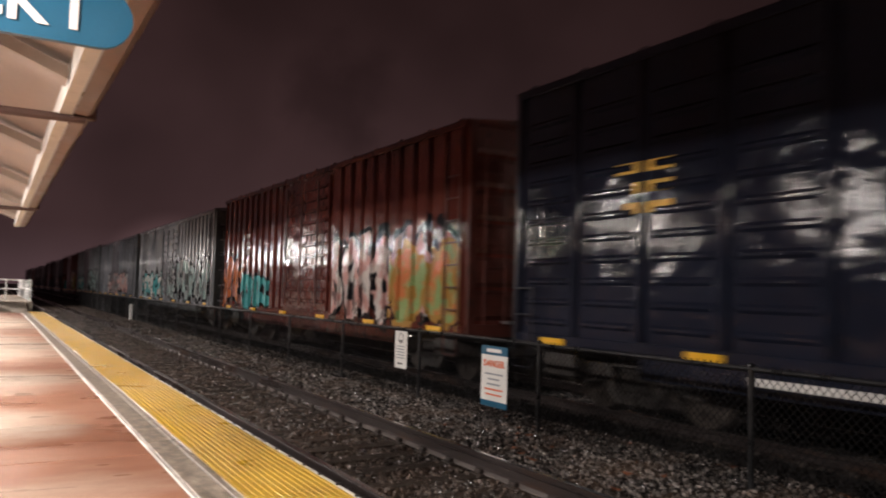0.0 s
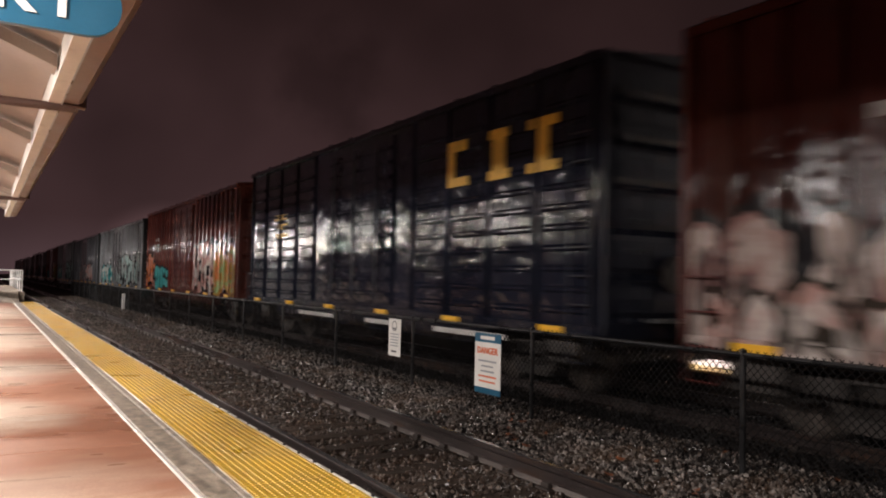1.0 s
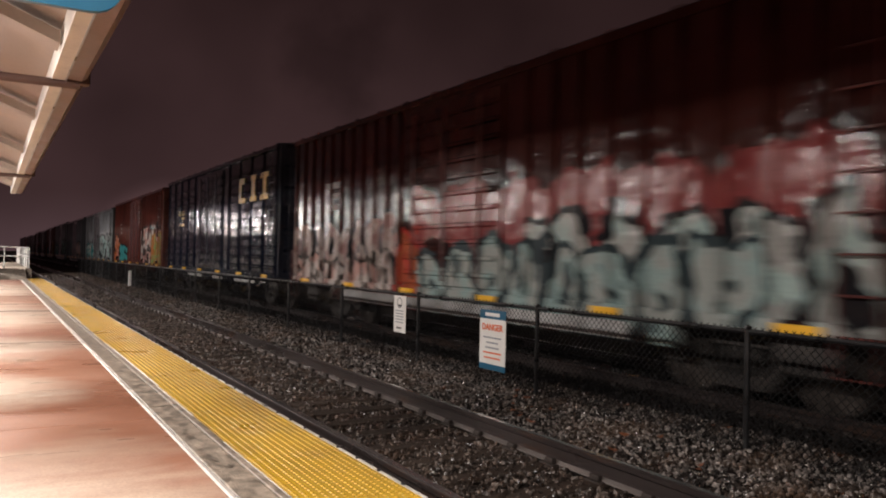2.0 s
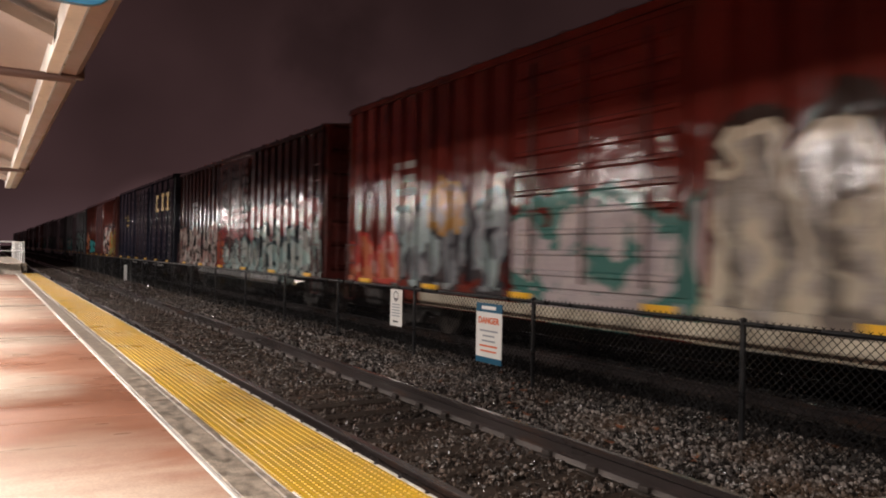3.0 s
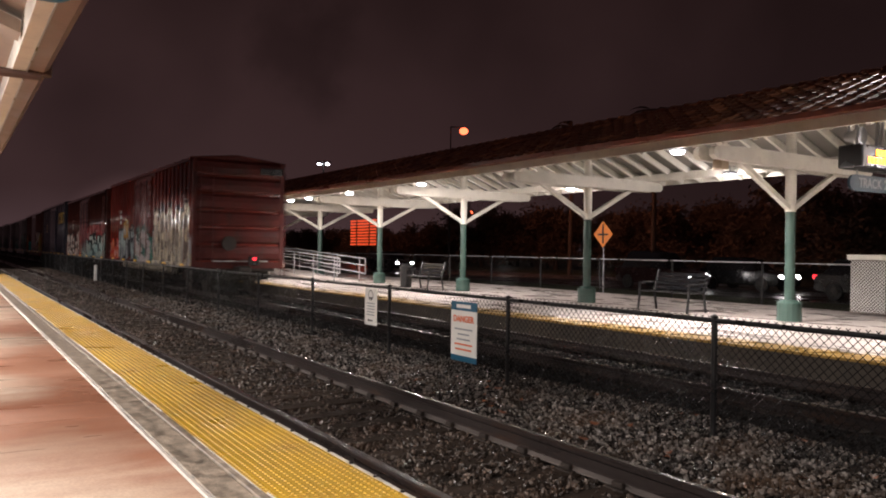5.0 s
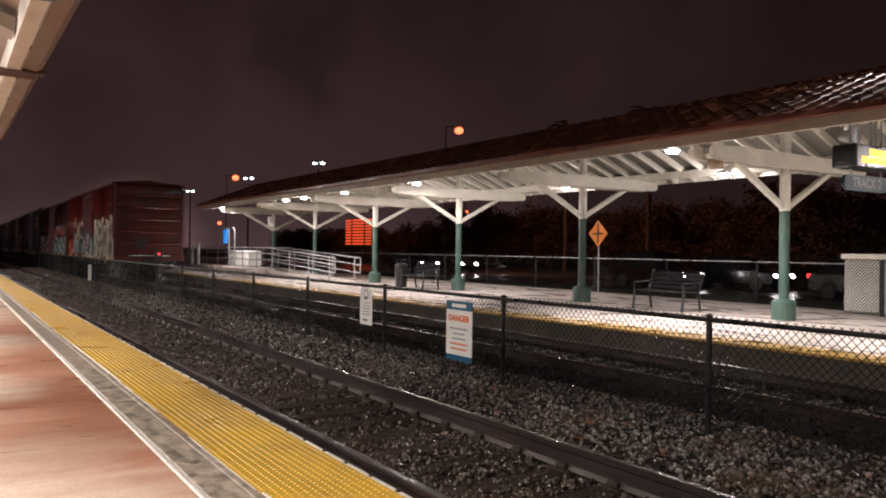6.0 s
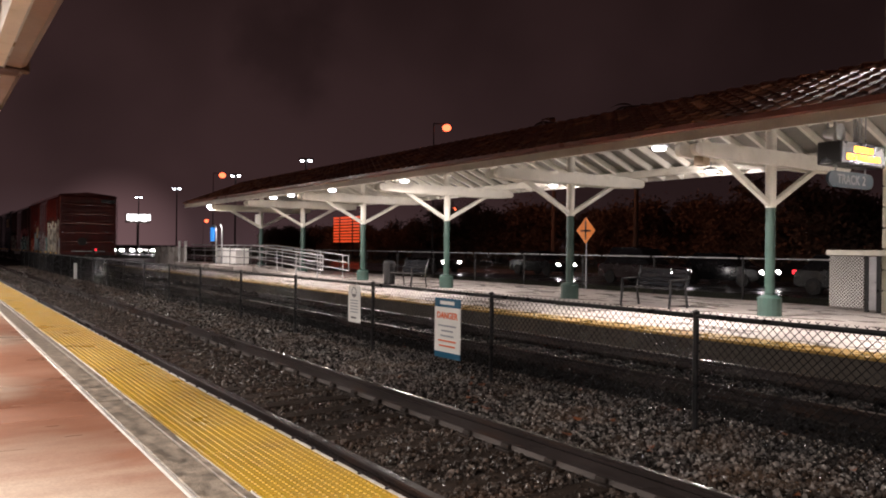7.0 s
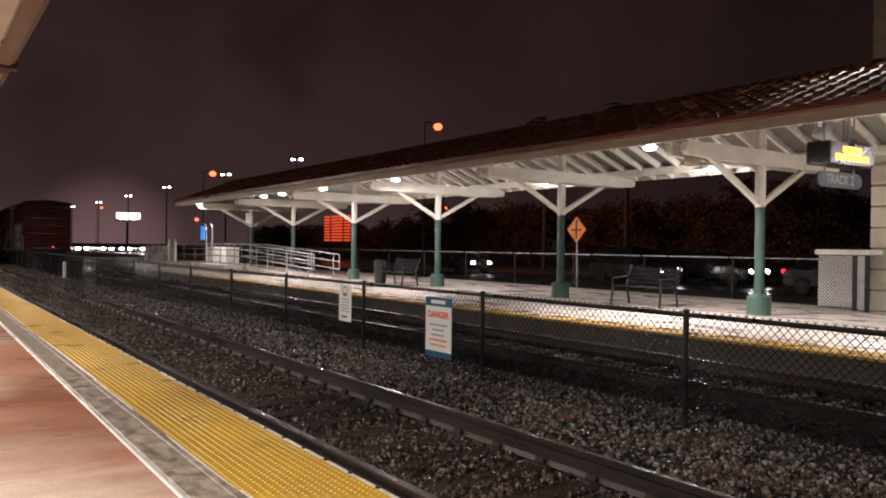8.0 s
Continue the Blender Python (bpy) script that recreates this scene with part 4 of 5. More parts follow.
# layers: y from the car's middle; the front of the train lies at +y
paint_last = painted_side("oxide_red_sprayed", red, [
    (-7.25, -1.7, 0.1, 1.35, 5.6, (0.42, 0.35, 0.24), (0.55, 0.47, 0.34), (0.47, 0.43, 0.40), 1.7),
    (-7.2, -5.6, 0.3, 2.0, 1.6, (0.42, 0.40, 0.44), (0.48, 0.45, 0.48), (0.50, 0.46, 0.34), 5.5),
    (-6.9, -1.9, 0.3, 2.95, 1.0, (0.035, 0.022, 0.018), (0.035, 0.022, 0.018), (0.05, 0.03, 0.02), 1.0),
    (-6.9, -1.9, 0.35, 2.75, 1.0, (0.50, 0.44, 0.34), (0.17, 0.145, 0.125), (0.37, 0.34, 0.30), 1.0),
    (-1.8, 1.5, 0.5, 2.3, 3.1, (0.06, 0.16, 0.14), (0.47, 0.41, 0.40), (0.40, 0.35, 0.36), 2.0),
    (1.6, 5.2, 0.8, 2.45, 1.0, (0.03, 0.03, 0.035), (0.30, 0.38, 0.38), (0.22, 0.23, 0.25), 3.0),
    (2.8, 4.0, 1.9, 2.6, 1.2, (0.30, 0.16, 0.04), (0.4, 0.22, 0.06), (0.30, 0.30, 0.30), 6.1),
    (5.0, 7.1, 0.8, 1.7, 0.9, REDP, (0.42, 0.13, 0.06), PINK, 4.0)])
paint_second = painted_side("dark_red_sprayed", dark_red, [
    (-7.2, 1.1, 1.55, 2.65, 1.5, (0.16, 0.03, 0.03), (0.30, 0.13, 0.13), (0.20, 0.035, 0.035), 6.0),
    (-7.2, -2.2, 0.5, 2.1, 0.9, K, (0.36, 0.37, 0.35), AQUA, 5.0),
    (-6.0, 1.2, 0.5, 1.75, 0.85, (0.03, 0.045, 0.05), (0.26, 0.37, 0.36), (0.30, 0.33, 0.31), 8.0),
    (1.7, 7.2, 0.75, 2.3, 0.72, K, (0.42, 0.36, 0.33), (0.24, 0.13, 0.12), 7.0),
    (1.9, 7.0, 0.6, 1.45, 0.6, (0.03, 0.025, 0.02), (0.5, 0.45, 0.42), (0.42, 0.25, 0.22), 8.7),
    (0.9, 1.8, 0.6, 1.95, 0.9, REDP, (0.34, 0.09, 0.04), (0.3, 0.06, 0.03), 9.3)], 0.13, 0.5, 4.0, 0.2)
paint_navy = painted_side("navy_enamel", navy, [], 0.07, 0.12, 5.0, 0.26)
paint_brown = painted_side("brown_oxide_sprayed", brown, [
    (-7.2, -1.8, 0.8, 2.7, 0.8, K, PINK, WHITE_P, 9.0),
    (-7.2, -4.6, 0.9, 2.3, 1.2, (0.35, 0.2, 0.05), LIME, ORANGE, 10.0),
    (2.6, 5.6, 0.85, 2.0, 1.4, K, TEAL, (0.08, 0.4, 0.4), 11.0),
    (5.4, 7.2, 0.9, 2.4, 0.8, K, ORANGE, PINK, 12.0)])
# paints of the distant cars, base tones lifted to stand for haze
paint_grey = painted_side("grey_green_sprayed", (0.27, 0.285, 0.30), [
    (-7.0, 0.0, 0.85, 2.6, 1.1, K, GREY_P, AQUA, 13.0), (1.0, 6.5, 0.85, 2.2, 1.3, K, TEAL, WHITE_P, 14.0)], 0.2)
paint_black = painted_side("black_grimy_paint", (0.15, 0.157, 0.172), [(-5.0, 3.0, 0.9, 2.2, 1.2, K, GREY_P, PINK, 15.0)], 0.2)
plain = {n: surface("end_" + n, c, 0.5, spec=0.3, vary=0.4, scale=1.6, fine=25, dirt=(0.04, 0.02, 0.015)) for n, c in
         (("red", (0.085, 0.011, 0.0085)), ("dark", (0.10, 0.018, 0.014)), ("navy", (0.010, 0.013, 0.024)), ("brown", (0.105, 0.03, 0.022)), ("grey", (0.04, 0.042, 0.042)))}

TRAIN = []
TRAIN.append(boxcar(-37.15, -22.65, paint_last, plain["red"], "oxide red boxcar with cream spray lettering, last in the train", "posts", 4.35))
TRAIN.append(boxcar(-21.30, -6.70, paint_second, plain["dark"], "dark red boxcar covered in pink, white and aqua spray paint", "posts", 4.26))
TRAIN.append(boxcar(-5.40, 8.90, paint_navy, plain["navy"], "glossy navy blue boxcar with yellow marks and reflectors", "ribs", 4.38))
TRAIN.append(boxcar(10.25, 24.95, paint_brown, plain["brown"], "brown boxcar with teal, pink and green spray lettering", "posts", 4.28))
y = 26.3
random.seed(5)
for k in range(11):
    length = random.choice((14.2, 14.6, 15.2))
    p, e, lab = ((paint_grey, "grey", "grey-green boxcar with pale spray lettering"), (paint_black, "grey", "grimy black boxcar with faded spray paint"),
                 (paint_brown, "brown", "brown boxcar with sprayed lettering in the train"), (paint_second, "dark", "dark red boxcar with spray paint in the train"))[(0, 1, 0, 2, 1, 3, 0, 1, 2, 0, 1)[k]]
    TRAIN.append(boxcar(y, y + length, p, plain[e], lab, "posts", random.choice((4.0, 4.15, 4.25))))
    y += length + 1.35
# yellow lettering blocks of the navy car: plain shapes, no letters
navy_car = TRAIN[2][0]
for y, form in ((-3.85, 0), (-4.97, 1), (-6.0, 2)):
    for z0, z1, ya, yb in (((2.99, 3.13, -0.3, 0.3), (3.13, 3.55, 0.1, 0.3), (3.55, 3.72, -0.24, 0.3)),
                           ((2.99, 3.13, -0.27, 0.27), (3.13, 3.60, -0.16, 0.16), (3.60, 3.74, -0.24, 0.24)),
                           ((2.99, 3.13, -0.33, 0.33), (3.13, 3.60, -0.14, 0.14), (3.60, 3.74, -0.33, 0.33)))[form]:
        b = bm_new()
        box(b, -1.565, -1.558, y + ya, y + yb, z0, z1)
        part("yellow_mark", b, M["stencil_yellow"], navy_car, "large yellow painted mark")
# pale reflective stripes and overspray along the lower sills
for car, z0, z1, runs, mat, label in (
        (TRAIN[2][0], 0.655, 0.735, ((-5.2, -3.15), (-1.7, -0.5), (1.1, 3.2)), "stencil", "white reflective sill stripe"),
        (TRAIN[1][0], 0.57, 0.775, ((-4.2, -1.1), (-1.08, 1.6), (1.62, 4.2)), "overspray", "sill pale with overspray"),
        (TRAIN[0][0], 0.57, 0.775, ((-4.2, -1.2), (-1.18, 1.5), (1.52, 4.2)), "cream_spray", "sill cream with overspray")):
    for ya, yb in runs:
        b = bm_new()
        box(b, -1.548, -1.541, ya, yb, z0, z1)
        part("sill_stripe", b, M[mat], car, label)
# end-of-train device
last_car = TRAIN[0][0]
b = bm_new()
box(b, 0.7, 1.45, -7.36, -7.25, 3.93, 4.14, 0.01)
part("roof_plate", b, M["black_plastic"], last_car, "dark plate under the roof edge")
b = bm_new()
box(b, 0.14, 0.46, -7.99, -7.85, 0.92, 1.22, 0.02)
eot = part("end_device", b, M["black_plastic"], last_car, "end-of-train marker box with red lamp")
b = bm_new()
rod(b, (0.3, -8.02, 1.13), (0.3, -7.98, 1.13), 0.05, 12)
part("red_lamp", b, M["marker_red"], eot, "lit red lamp")

# ---------------------------------------------------------------- far platform furniture


def bench():
    t = thing("bench", "dark metal slatted platform bench with backrest", "bench", group="platform benches")
    for k in range(5):
        b = bm_new()
        box(b, -0.25 + 0.1 * k, -0.17 + 0.1 * k, -0.75, 0.75, 0.42, 0.45, 0.006)
        part("seat_slat", b, M["black_iron"], t)
    for k in range(4):
        b = bm_new()
        beam(b, (0.28 + 0.03 * k, -0.75, 0.52 + 0.1 * k), (0.28 + 0.03 * k, 0.75, 0.52 + 0.1 * k), 0.025, 0.08)
        part("back_slat", b, M["glass"], t)
    for y in (-0.7, 0.7):
        for x0, x1 in ((-0.24, -0.30), (0.24, 0.32)):
            b = bm_new()
            beam(b, (x0, y, 0.43), (x1, y, 0.0), 0.04, 0.05, 0.006)
            part("leg", b, M["black_iron"], t)
        b = bm_new()
        beam(b, (0.24, y, 0.43), (0.4, y, 0.92), 0.04, 0.05, 0.006)
        part("back_post", b, M["black_iron"], t)
        b = bm_new()
        beam(b, (-0.26, y, 0.62), (0.3, y, 0.64), 0.05, 0.03, 0.006)
        beam(b, (-0.25, y, 0.43), (-0.26, y, 0.63), 0.04, 0.04)
        part("armrest", b, M["black_iron"], t)
    return t


first = bench()
first.matrix_basis = pose(11.2, 11.75, FAR_TOP)
copy_thing(first, pose(10.75, 21.75, FAR_TOP))
t = thing("litter_bin", "dark round litter bin on the far platform", "bin", pose(10.9, 23.2, FAR_TOP))
b = bm_new()
rod(b, (0, 0, 0), (0, 0, 0.74), 0.2, 16, 0.23)
part("bin_body", b, M["black_iron"], t)
b = bm_new()
rod(b, (0, 0, 0.74), (0, 0, 0.82), 0.24, 16, 0.15)
part("lid", b, M["black_iron"], t)

# junction box on a beam and a small white board on the last column
t = thing("junction_box", "small cream junction box under the cross beam", "electrical box", pose(9.3, COL_Y, 3.02))
b = bm_new()
box(b, -0.1, 0.1, -0.11, 0.1, 0.02, 0.2, 0.01)
part("case", b, M["junction"], t)
t = thing("white_board", "white sign board fixed to a canopy column", "sign", pose(COL_X - 0.14, COL_Y + COL_STEP * 5 - 0.6, 2.55))
b = bm_new()
box(b, -0.03, 0.0, -0.42, 0.42, 0, 0.52, 0.01)
part("panel", b, M["sign_white"], t)

# boarding ramp with handrails, raised deck, cabinet and help point
t = thing("boarding_ramp", "concrete boarding ramp and raised deck with steel handrails", "ramp", kind="structure")
RX0, RX1, RY0, RY1, RY2, RISE = 9.9, 11.1, 26.6, 34.0, 44.0, 0.34
b = bm_new()
vs = [b.verts.new(p) for p in ((RX0, RY0, FAR_TOP), (RX1, RY0, FAR_TOP), (RX1, RY1, FAR_TOP), (RX0, RY1, FAR_TOP), (RX0, RY1, FAR_TOP + RISE), (RX1, RY1, FAR_TOP + RISE))]
for f in ((0, 1, 5, 4), (0, 4, 3), (1, 2, 5), (2, 3, 4, 5)):
    b.faces.new([vs[i] for i in f])
part("slope", b, M["far_concrete"], t)
b = bm_new()
box(b, RX0 - 0.9, RX1, RY1 + 0.003, RY2, FAR_TOP, FAR_TOP + RISE, 0.015)
part("deck", b, M["far_concrete"], t)
for x in (RX0 + 0.06, RX1 - 0.06):
    for h in (0.45, 0.75, 1.02):
        b = bm_new()
        rod(b, (x, RY0, FAR_TOP + h - 0.08), (x, RY1, FAR_TOP + RISE + h - 0.06), 0.024, 8)
        rod(b, (x, RY1, FAR_TOP + RISE + h - 0.06), (x, RY2, FAR_TOP + RISE + h - 0.06), 0.024, 8)
        part("handrail", b, M["dull_galv"], t)
    b = bm_new()
    rod(b, (x, RY0, FAR_TOP + 0.36), (x, RY0, FAR_TOP + 0.95), 0.024, 8)
    part("rail_end", b, M["dull_galv"], t)
    for k in range(9):
        y = RY0 + 0.5 + 2.05 * k
        z = FAR_TOP + RISE * min(1, (y - RY0) / (RY1 - RY0))
        b = bm_new()
        rod(b, (x, y, z), (x, y, z + 0.95), 0.022, 8)
        part("rail_post", b, M["dull_galv"], t)
t = thing("mesh_screen", "pale grey mesh screen panels at the end of the ramp", "screen", pose(9.6, 44.2, FAR_TOP))
for k in range(4):
    b = bm_new()
    box(b, 0, 0.04, 1.7 * k, 1.7 * k + 1.6, 0.1, 1.15, 0.01)
    part("panel", b, M["far_concrete"], t)
    b = bm_new()
    box(b, -0.02, 0.06, 1.7 * k - 0.08, 1.7 * k - 0.02, 0, 1.2)
    part("post", b, M["far_concrete"], t)
t = thing("equipment_cabinet", "white metal equipment cabinet on the raised deck", "cabinet", pose(10.5, 38.6, FAR_TOP + RISE))
b = bm_new()
box(b, -0.35, 0.35, -1.5, 1.5, 0.03, 0.8, 0.03)
part("body", b, M["white"], t)
for k in range(3):
    b = bm_new()
    box(b, -0.36, -0.345, -1.45 + k * 0.98, -0.52 + k * 0.98, 0.08, 0.75, 0.004)
    part("door", b, M["white"], t)
for y, blue in ((38.4, True), (37.5, False)):
    t = thing("help_point", "curved white help-point post" + (" with blue sign" if blue else ", plain beside the ramp"), "post", pose(9.6, y, FAR_TOP + RISE))
    b = bm_new()
    pts = [(0, 0, 0), (0, 0, 1.65)] + [(0, 0.3 - 0.3 * math.cos(a), 1.65 + 0.3 * math.sin(a)) for a in (0.4, 0.8, 1.2, 1.57)] + ([(0, 0.75, 1.95)] if blue else [])
    for p, q in zip(pts, pts[1:]):
        rod(b, p, q, 0.036, 8)
    part("post", b, M["galv"], t)
    if blue:
        b = bm_new()
        box(b, -0.03, 0.03, 0.32, 0.9, 1.15, 1.86, 0.02)
        part("sign_panel", b, M["blue_lit"], t, "lit blue sign panel")
for y in (44.0, 42.8):
    t = thing("bollard", "slim white steel bollard on the deck", "bollard", pose(9.3, y, FAR_TOP), "deck bollards")
    b = bm_new()
    rod(b, (0, 0, 0), (0, 0, 1.5), 0.07, 10)
    part("tube", b, M["white"], t)

# rear fence of the far platform
t = thing("rear_fence", "dark chain-link fence along the back of the far platform", "fence", kind="structure")
back_bay = wire_panel(3.0, 1.12, 0.14, 0.0022)
back_bay.materials.append(M["wire"])
b = bm_new()
rod(b, (0, 0, FAR_TOP - 0.4), (0, 0, 1.32), 0.028, 8)
back_post = mesh_of("fence_post", b, M["black_iron"])
b = bm_new()
rod(b, (0, 0, 1.29), (0, 3.0, 1.29), 0.018, 6)
back_rail = mesh_of("top_rail", b, M["galv"])
for k in range(24):
    for name, me, z in (("fence_post", back_post, 0), ("wire_mesh", back_bay, 0.17), ("top_rail", back_rail, 0)):
        ob = new(name, me)
        ob.parent, ob.location = t, (15.5, 9.4 + 3.0 * k, z)

# block tower and enclosure at the near end of the far canopy
t = thing("station_tower", "cream rusticated block tower beside the far canopy", "tower", kind="structure")
b = bm_new()
box(b, 14.93, 18.4, 3.0, 8.5, GROUND_Z, 8.4)
part("core", b, M["wall_far"], t)
for k in range(18):
    z = FAR_TOP + 0.46 * k
    for y in (8.53, 7.15, 5.77):
        b = bm_new()
        box(b, 14.86, 14.95, y - 1.36 if k % 2 else y - 0.68, y, z, z + 0.44, 0.02)
        part("block", b, M["stone_block"], t)
    b = bm_new()
    box(b, 14.96, 18.2, 8.505, 8.55, z, z + 0.44, 0.015)
    part("block", b, M["stone_block"], t)
t = thing("mesh_enclosure", "low cream-capped enclosure with white lattice panel", "enclosure", pose(14.35, 8.75, FAR_TOP))
b = bm_new()
box(b, -0.06, 0.6, -0.5, 0.72, 1.22, 1.34, 0.02)
part("cap", b, M["cream"], t)
b = bm_new()
box(b, 0.0, 0.05, -0.12, 0.66, 0.06, 1.22, 0.005)
part("backing_panel", b, M["platform_wall"], t)
lattice = wire_panel(0.76, 1.12, 0.075, 0.006)
lattice.materials.append(M["white"])
ob = new("lattice", lattice)
ob.parent, ob.location = t, (-0.012, -0.11, 0.08)
for y in (-0.17, -0.42):
    b = bm_new()
    box(b, -0.03, 0.05, y - 0.04, y + 0.04, 0, 1.22, 0.006)
    part("frame_post", b, M["black_iron"], t)
b = bm_new()
box(b, 0.0, 0.03, -0.38, -0.21, 0.05, 1.2)
part("side_panel", b, M["galv"], t)

# ---------------------------------------------------------------- beyond the station
t = thing("warning_sign", "orange diamond road warning sign on a steel post", "sign", pose(18.0, 20.8, -0.12))
b = bm_new()
vs = [(0, 0.5), (0.5, 0), (0, -0.5), (-0.5, 0)]
front = [b.verts.new((-0.02, y, 2.31 + z)) for y, z in vs]
back = [b.verts.new((0.0, y, 2.31 + z)) for y, z in vs]
b.faces.new(front), b.faces.new(back[::-1])
for i in range(4):
    b.faces.new((front[i], front[(i + 1) % 4], back[(i + 1) % 4], back[i]))
part("panel", b, M["sign_orange"], t)
b = bm_new()
box(b, -0.03, -0.022, -0.035, 0.035, 1.97, 2.68)
part("symbol_bar", b, M["sign_black"], t)
b = bm_new()
box(b, -0.03, -0.022, -0.26, 0.26, 2.27, 2.33)
part("symbol_cross", b, M["sign_black"], t)
b = bm_new()
rod(b, (0.03, 0, 0), (0.03, 0, 2.75), 0.03, 8)
part("post", b, M["galv"], t)

t = thing("arrow_board", "glowing orange slatted road board on posts", "board", pose(40, 84.2, -0.3))
for y0, y1 in ((-3.5, -1.9), (-1.5, 1.5), (1.9, 3.4)):
    for k in range(9):
        b = bm_new()
        box(b, -0.05, 0.0, y0, y1, 2.35 + 0.36 * k, 2.57 + 0.36 * k)
        part("slat", b, M["orange_glow"], t)
for y in (-1.7, 1.7):
    b = bm_new()
    rod(b, (0.05, y, 0), (0.05, y, 5.6), 0.09, 8)
    part("post", b, M["iron"], t)


def light_mast(m):
    t = thing("light_mast", "tall car-park mast with paired white floodlights", "street lamp", m, "car-park masts")
    b = bm_new()
    rod(b, (0, 0, 0), (0, 0, 9.6), 0.11, 8, 0.07)
    part("pole", b, M["iron"], t)
    b = bm_new()
    rod(b, (-0.5, 0, 9.5), (0.5, 0, 9.5), 0.05, 6)
    part("arm", b, M["iron"], t)
    for x, y in ((-0.3, 0.2), (0.3, -0.2)):
        b = bm_new()
        box(b, x - 0.24, x + 0.24, y - 0.22, y + 0.22, 9.5, 9.68, 0.04)
        h = part("head", b, M["galv"], t)
        b = bm_new()
        ball(b, (x, y, 9.42), 0.17, (1.1, 1, 0.6), 2)
        part("lens", b, M["lamp_far"], h, "lit white lens")
    return t


first = light_mast(pose(25.5, 63.5, GROUND_Z))
for x, y in ((25.5, 82.3), (25.7, 106.8), (26.0, 130.8), (26.2, 156.0), (25.3, 179.6)):
    copy_thing(first, pose(x, y, GROUND_Z))


def sodium_lamp(x, y, z, r):
    t = thing("street_lamp", "street lamp with an orange sodium lens", "street lamp", pose(x, y, GROUND_Z), "sodium street lamps")
    top = z - GROUND_Z
    b = bm_new()
    rod(b, (-1.1, 0, 0), (-1.1, 0, top + 0.2), 0.07, 8, 0.04)
    part("pole", b, M["iron"], t)
    b = bm_new()
    rod(b, (-1.1, 0, top + 0.2), (0, 0, top + 0.25), 0.04, 6)
    part("arm", b, M["iron"], t)
    b = bm_new()
    ball(b, (0, 0, top), r, (1, 1, 0.8), 2)
    part("lens", b, M["sodium"], t, "glowing orange lens")


for x, y, z, r in ((28.0, 44.9, 10.0, 0.32), (27.2, 92.1, 10.0, 0.42), (78.5, 268, 10.0, 0.7), (34.9, 199.7, 10.0, 0.34), (93.3, 137.7, 10.0, 0.45)):
    sodium_lamp(x, y, z, r)
for x, y in ((28.0, 44.9), (27.2, 92.1)):
    spot = lamp("sodium_bulb", "SPOT", 3200, (1.0, 0.36, 0.2), pose(x, y, 9.3, 0, -52, 0), 0.3)
    spot.data.spot_size, spot.data.spot_blend = radians(112), 0.5
t = thing("wall_floodlight", "white floodlight on the tower wall above the canopy", "lamp", pose(14.7, 5.2, 6.6))
b = bm_new()
box(b, -0.1, 0.2, -0.2, 0.2, 0, 0.25, 0.02)
part("housing", b, M["galv"], t)
lamp("floodlight_bulb", "AREA", 80, COOL, pose(14.5, 5.2, 6.55, 0, 38, 0), 0.3)

t = thing("pylon_sign", "distant pylon sign with bright white lit shapes", "sign", pose(52, 252, GROUND_Z))
x = -3.0
random.seed(11)
while x < 3.6:
    w = random.choice((0.5, 0.8, 1.1))
    b = bm_new()
    box(b, x, x + w, -0.3, -0.1, 9.1 + random.choice((0, 0.3)), 11.2)
    part("sign_letter", b, M["lit_board"], t, "lit white sign shape")
    x += w + 0.12
b = bm_new()
box(b, -3.4, 3.8, -0.08, 0.2, 8.6, 11.4)
box(b, -0.1, 0.5, -0.06, 0.18, 0, 8.7)
part("sign_board", b, M["wall_far"], t)


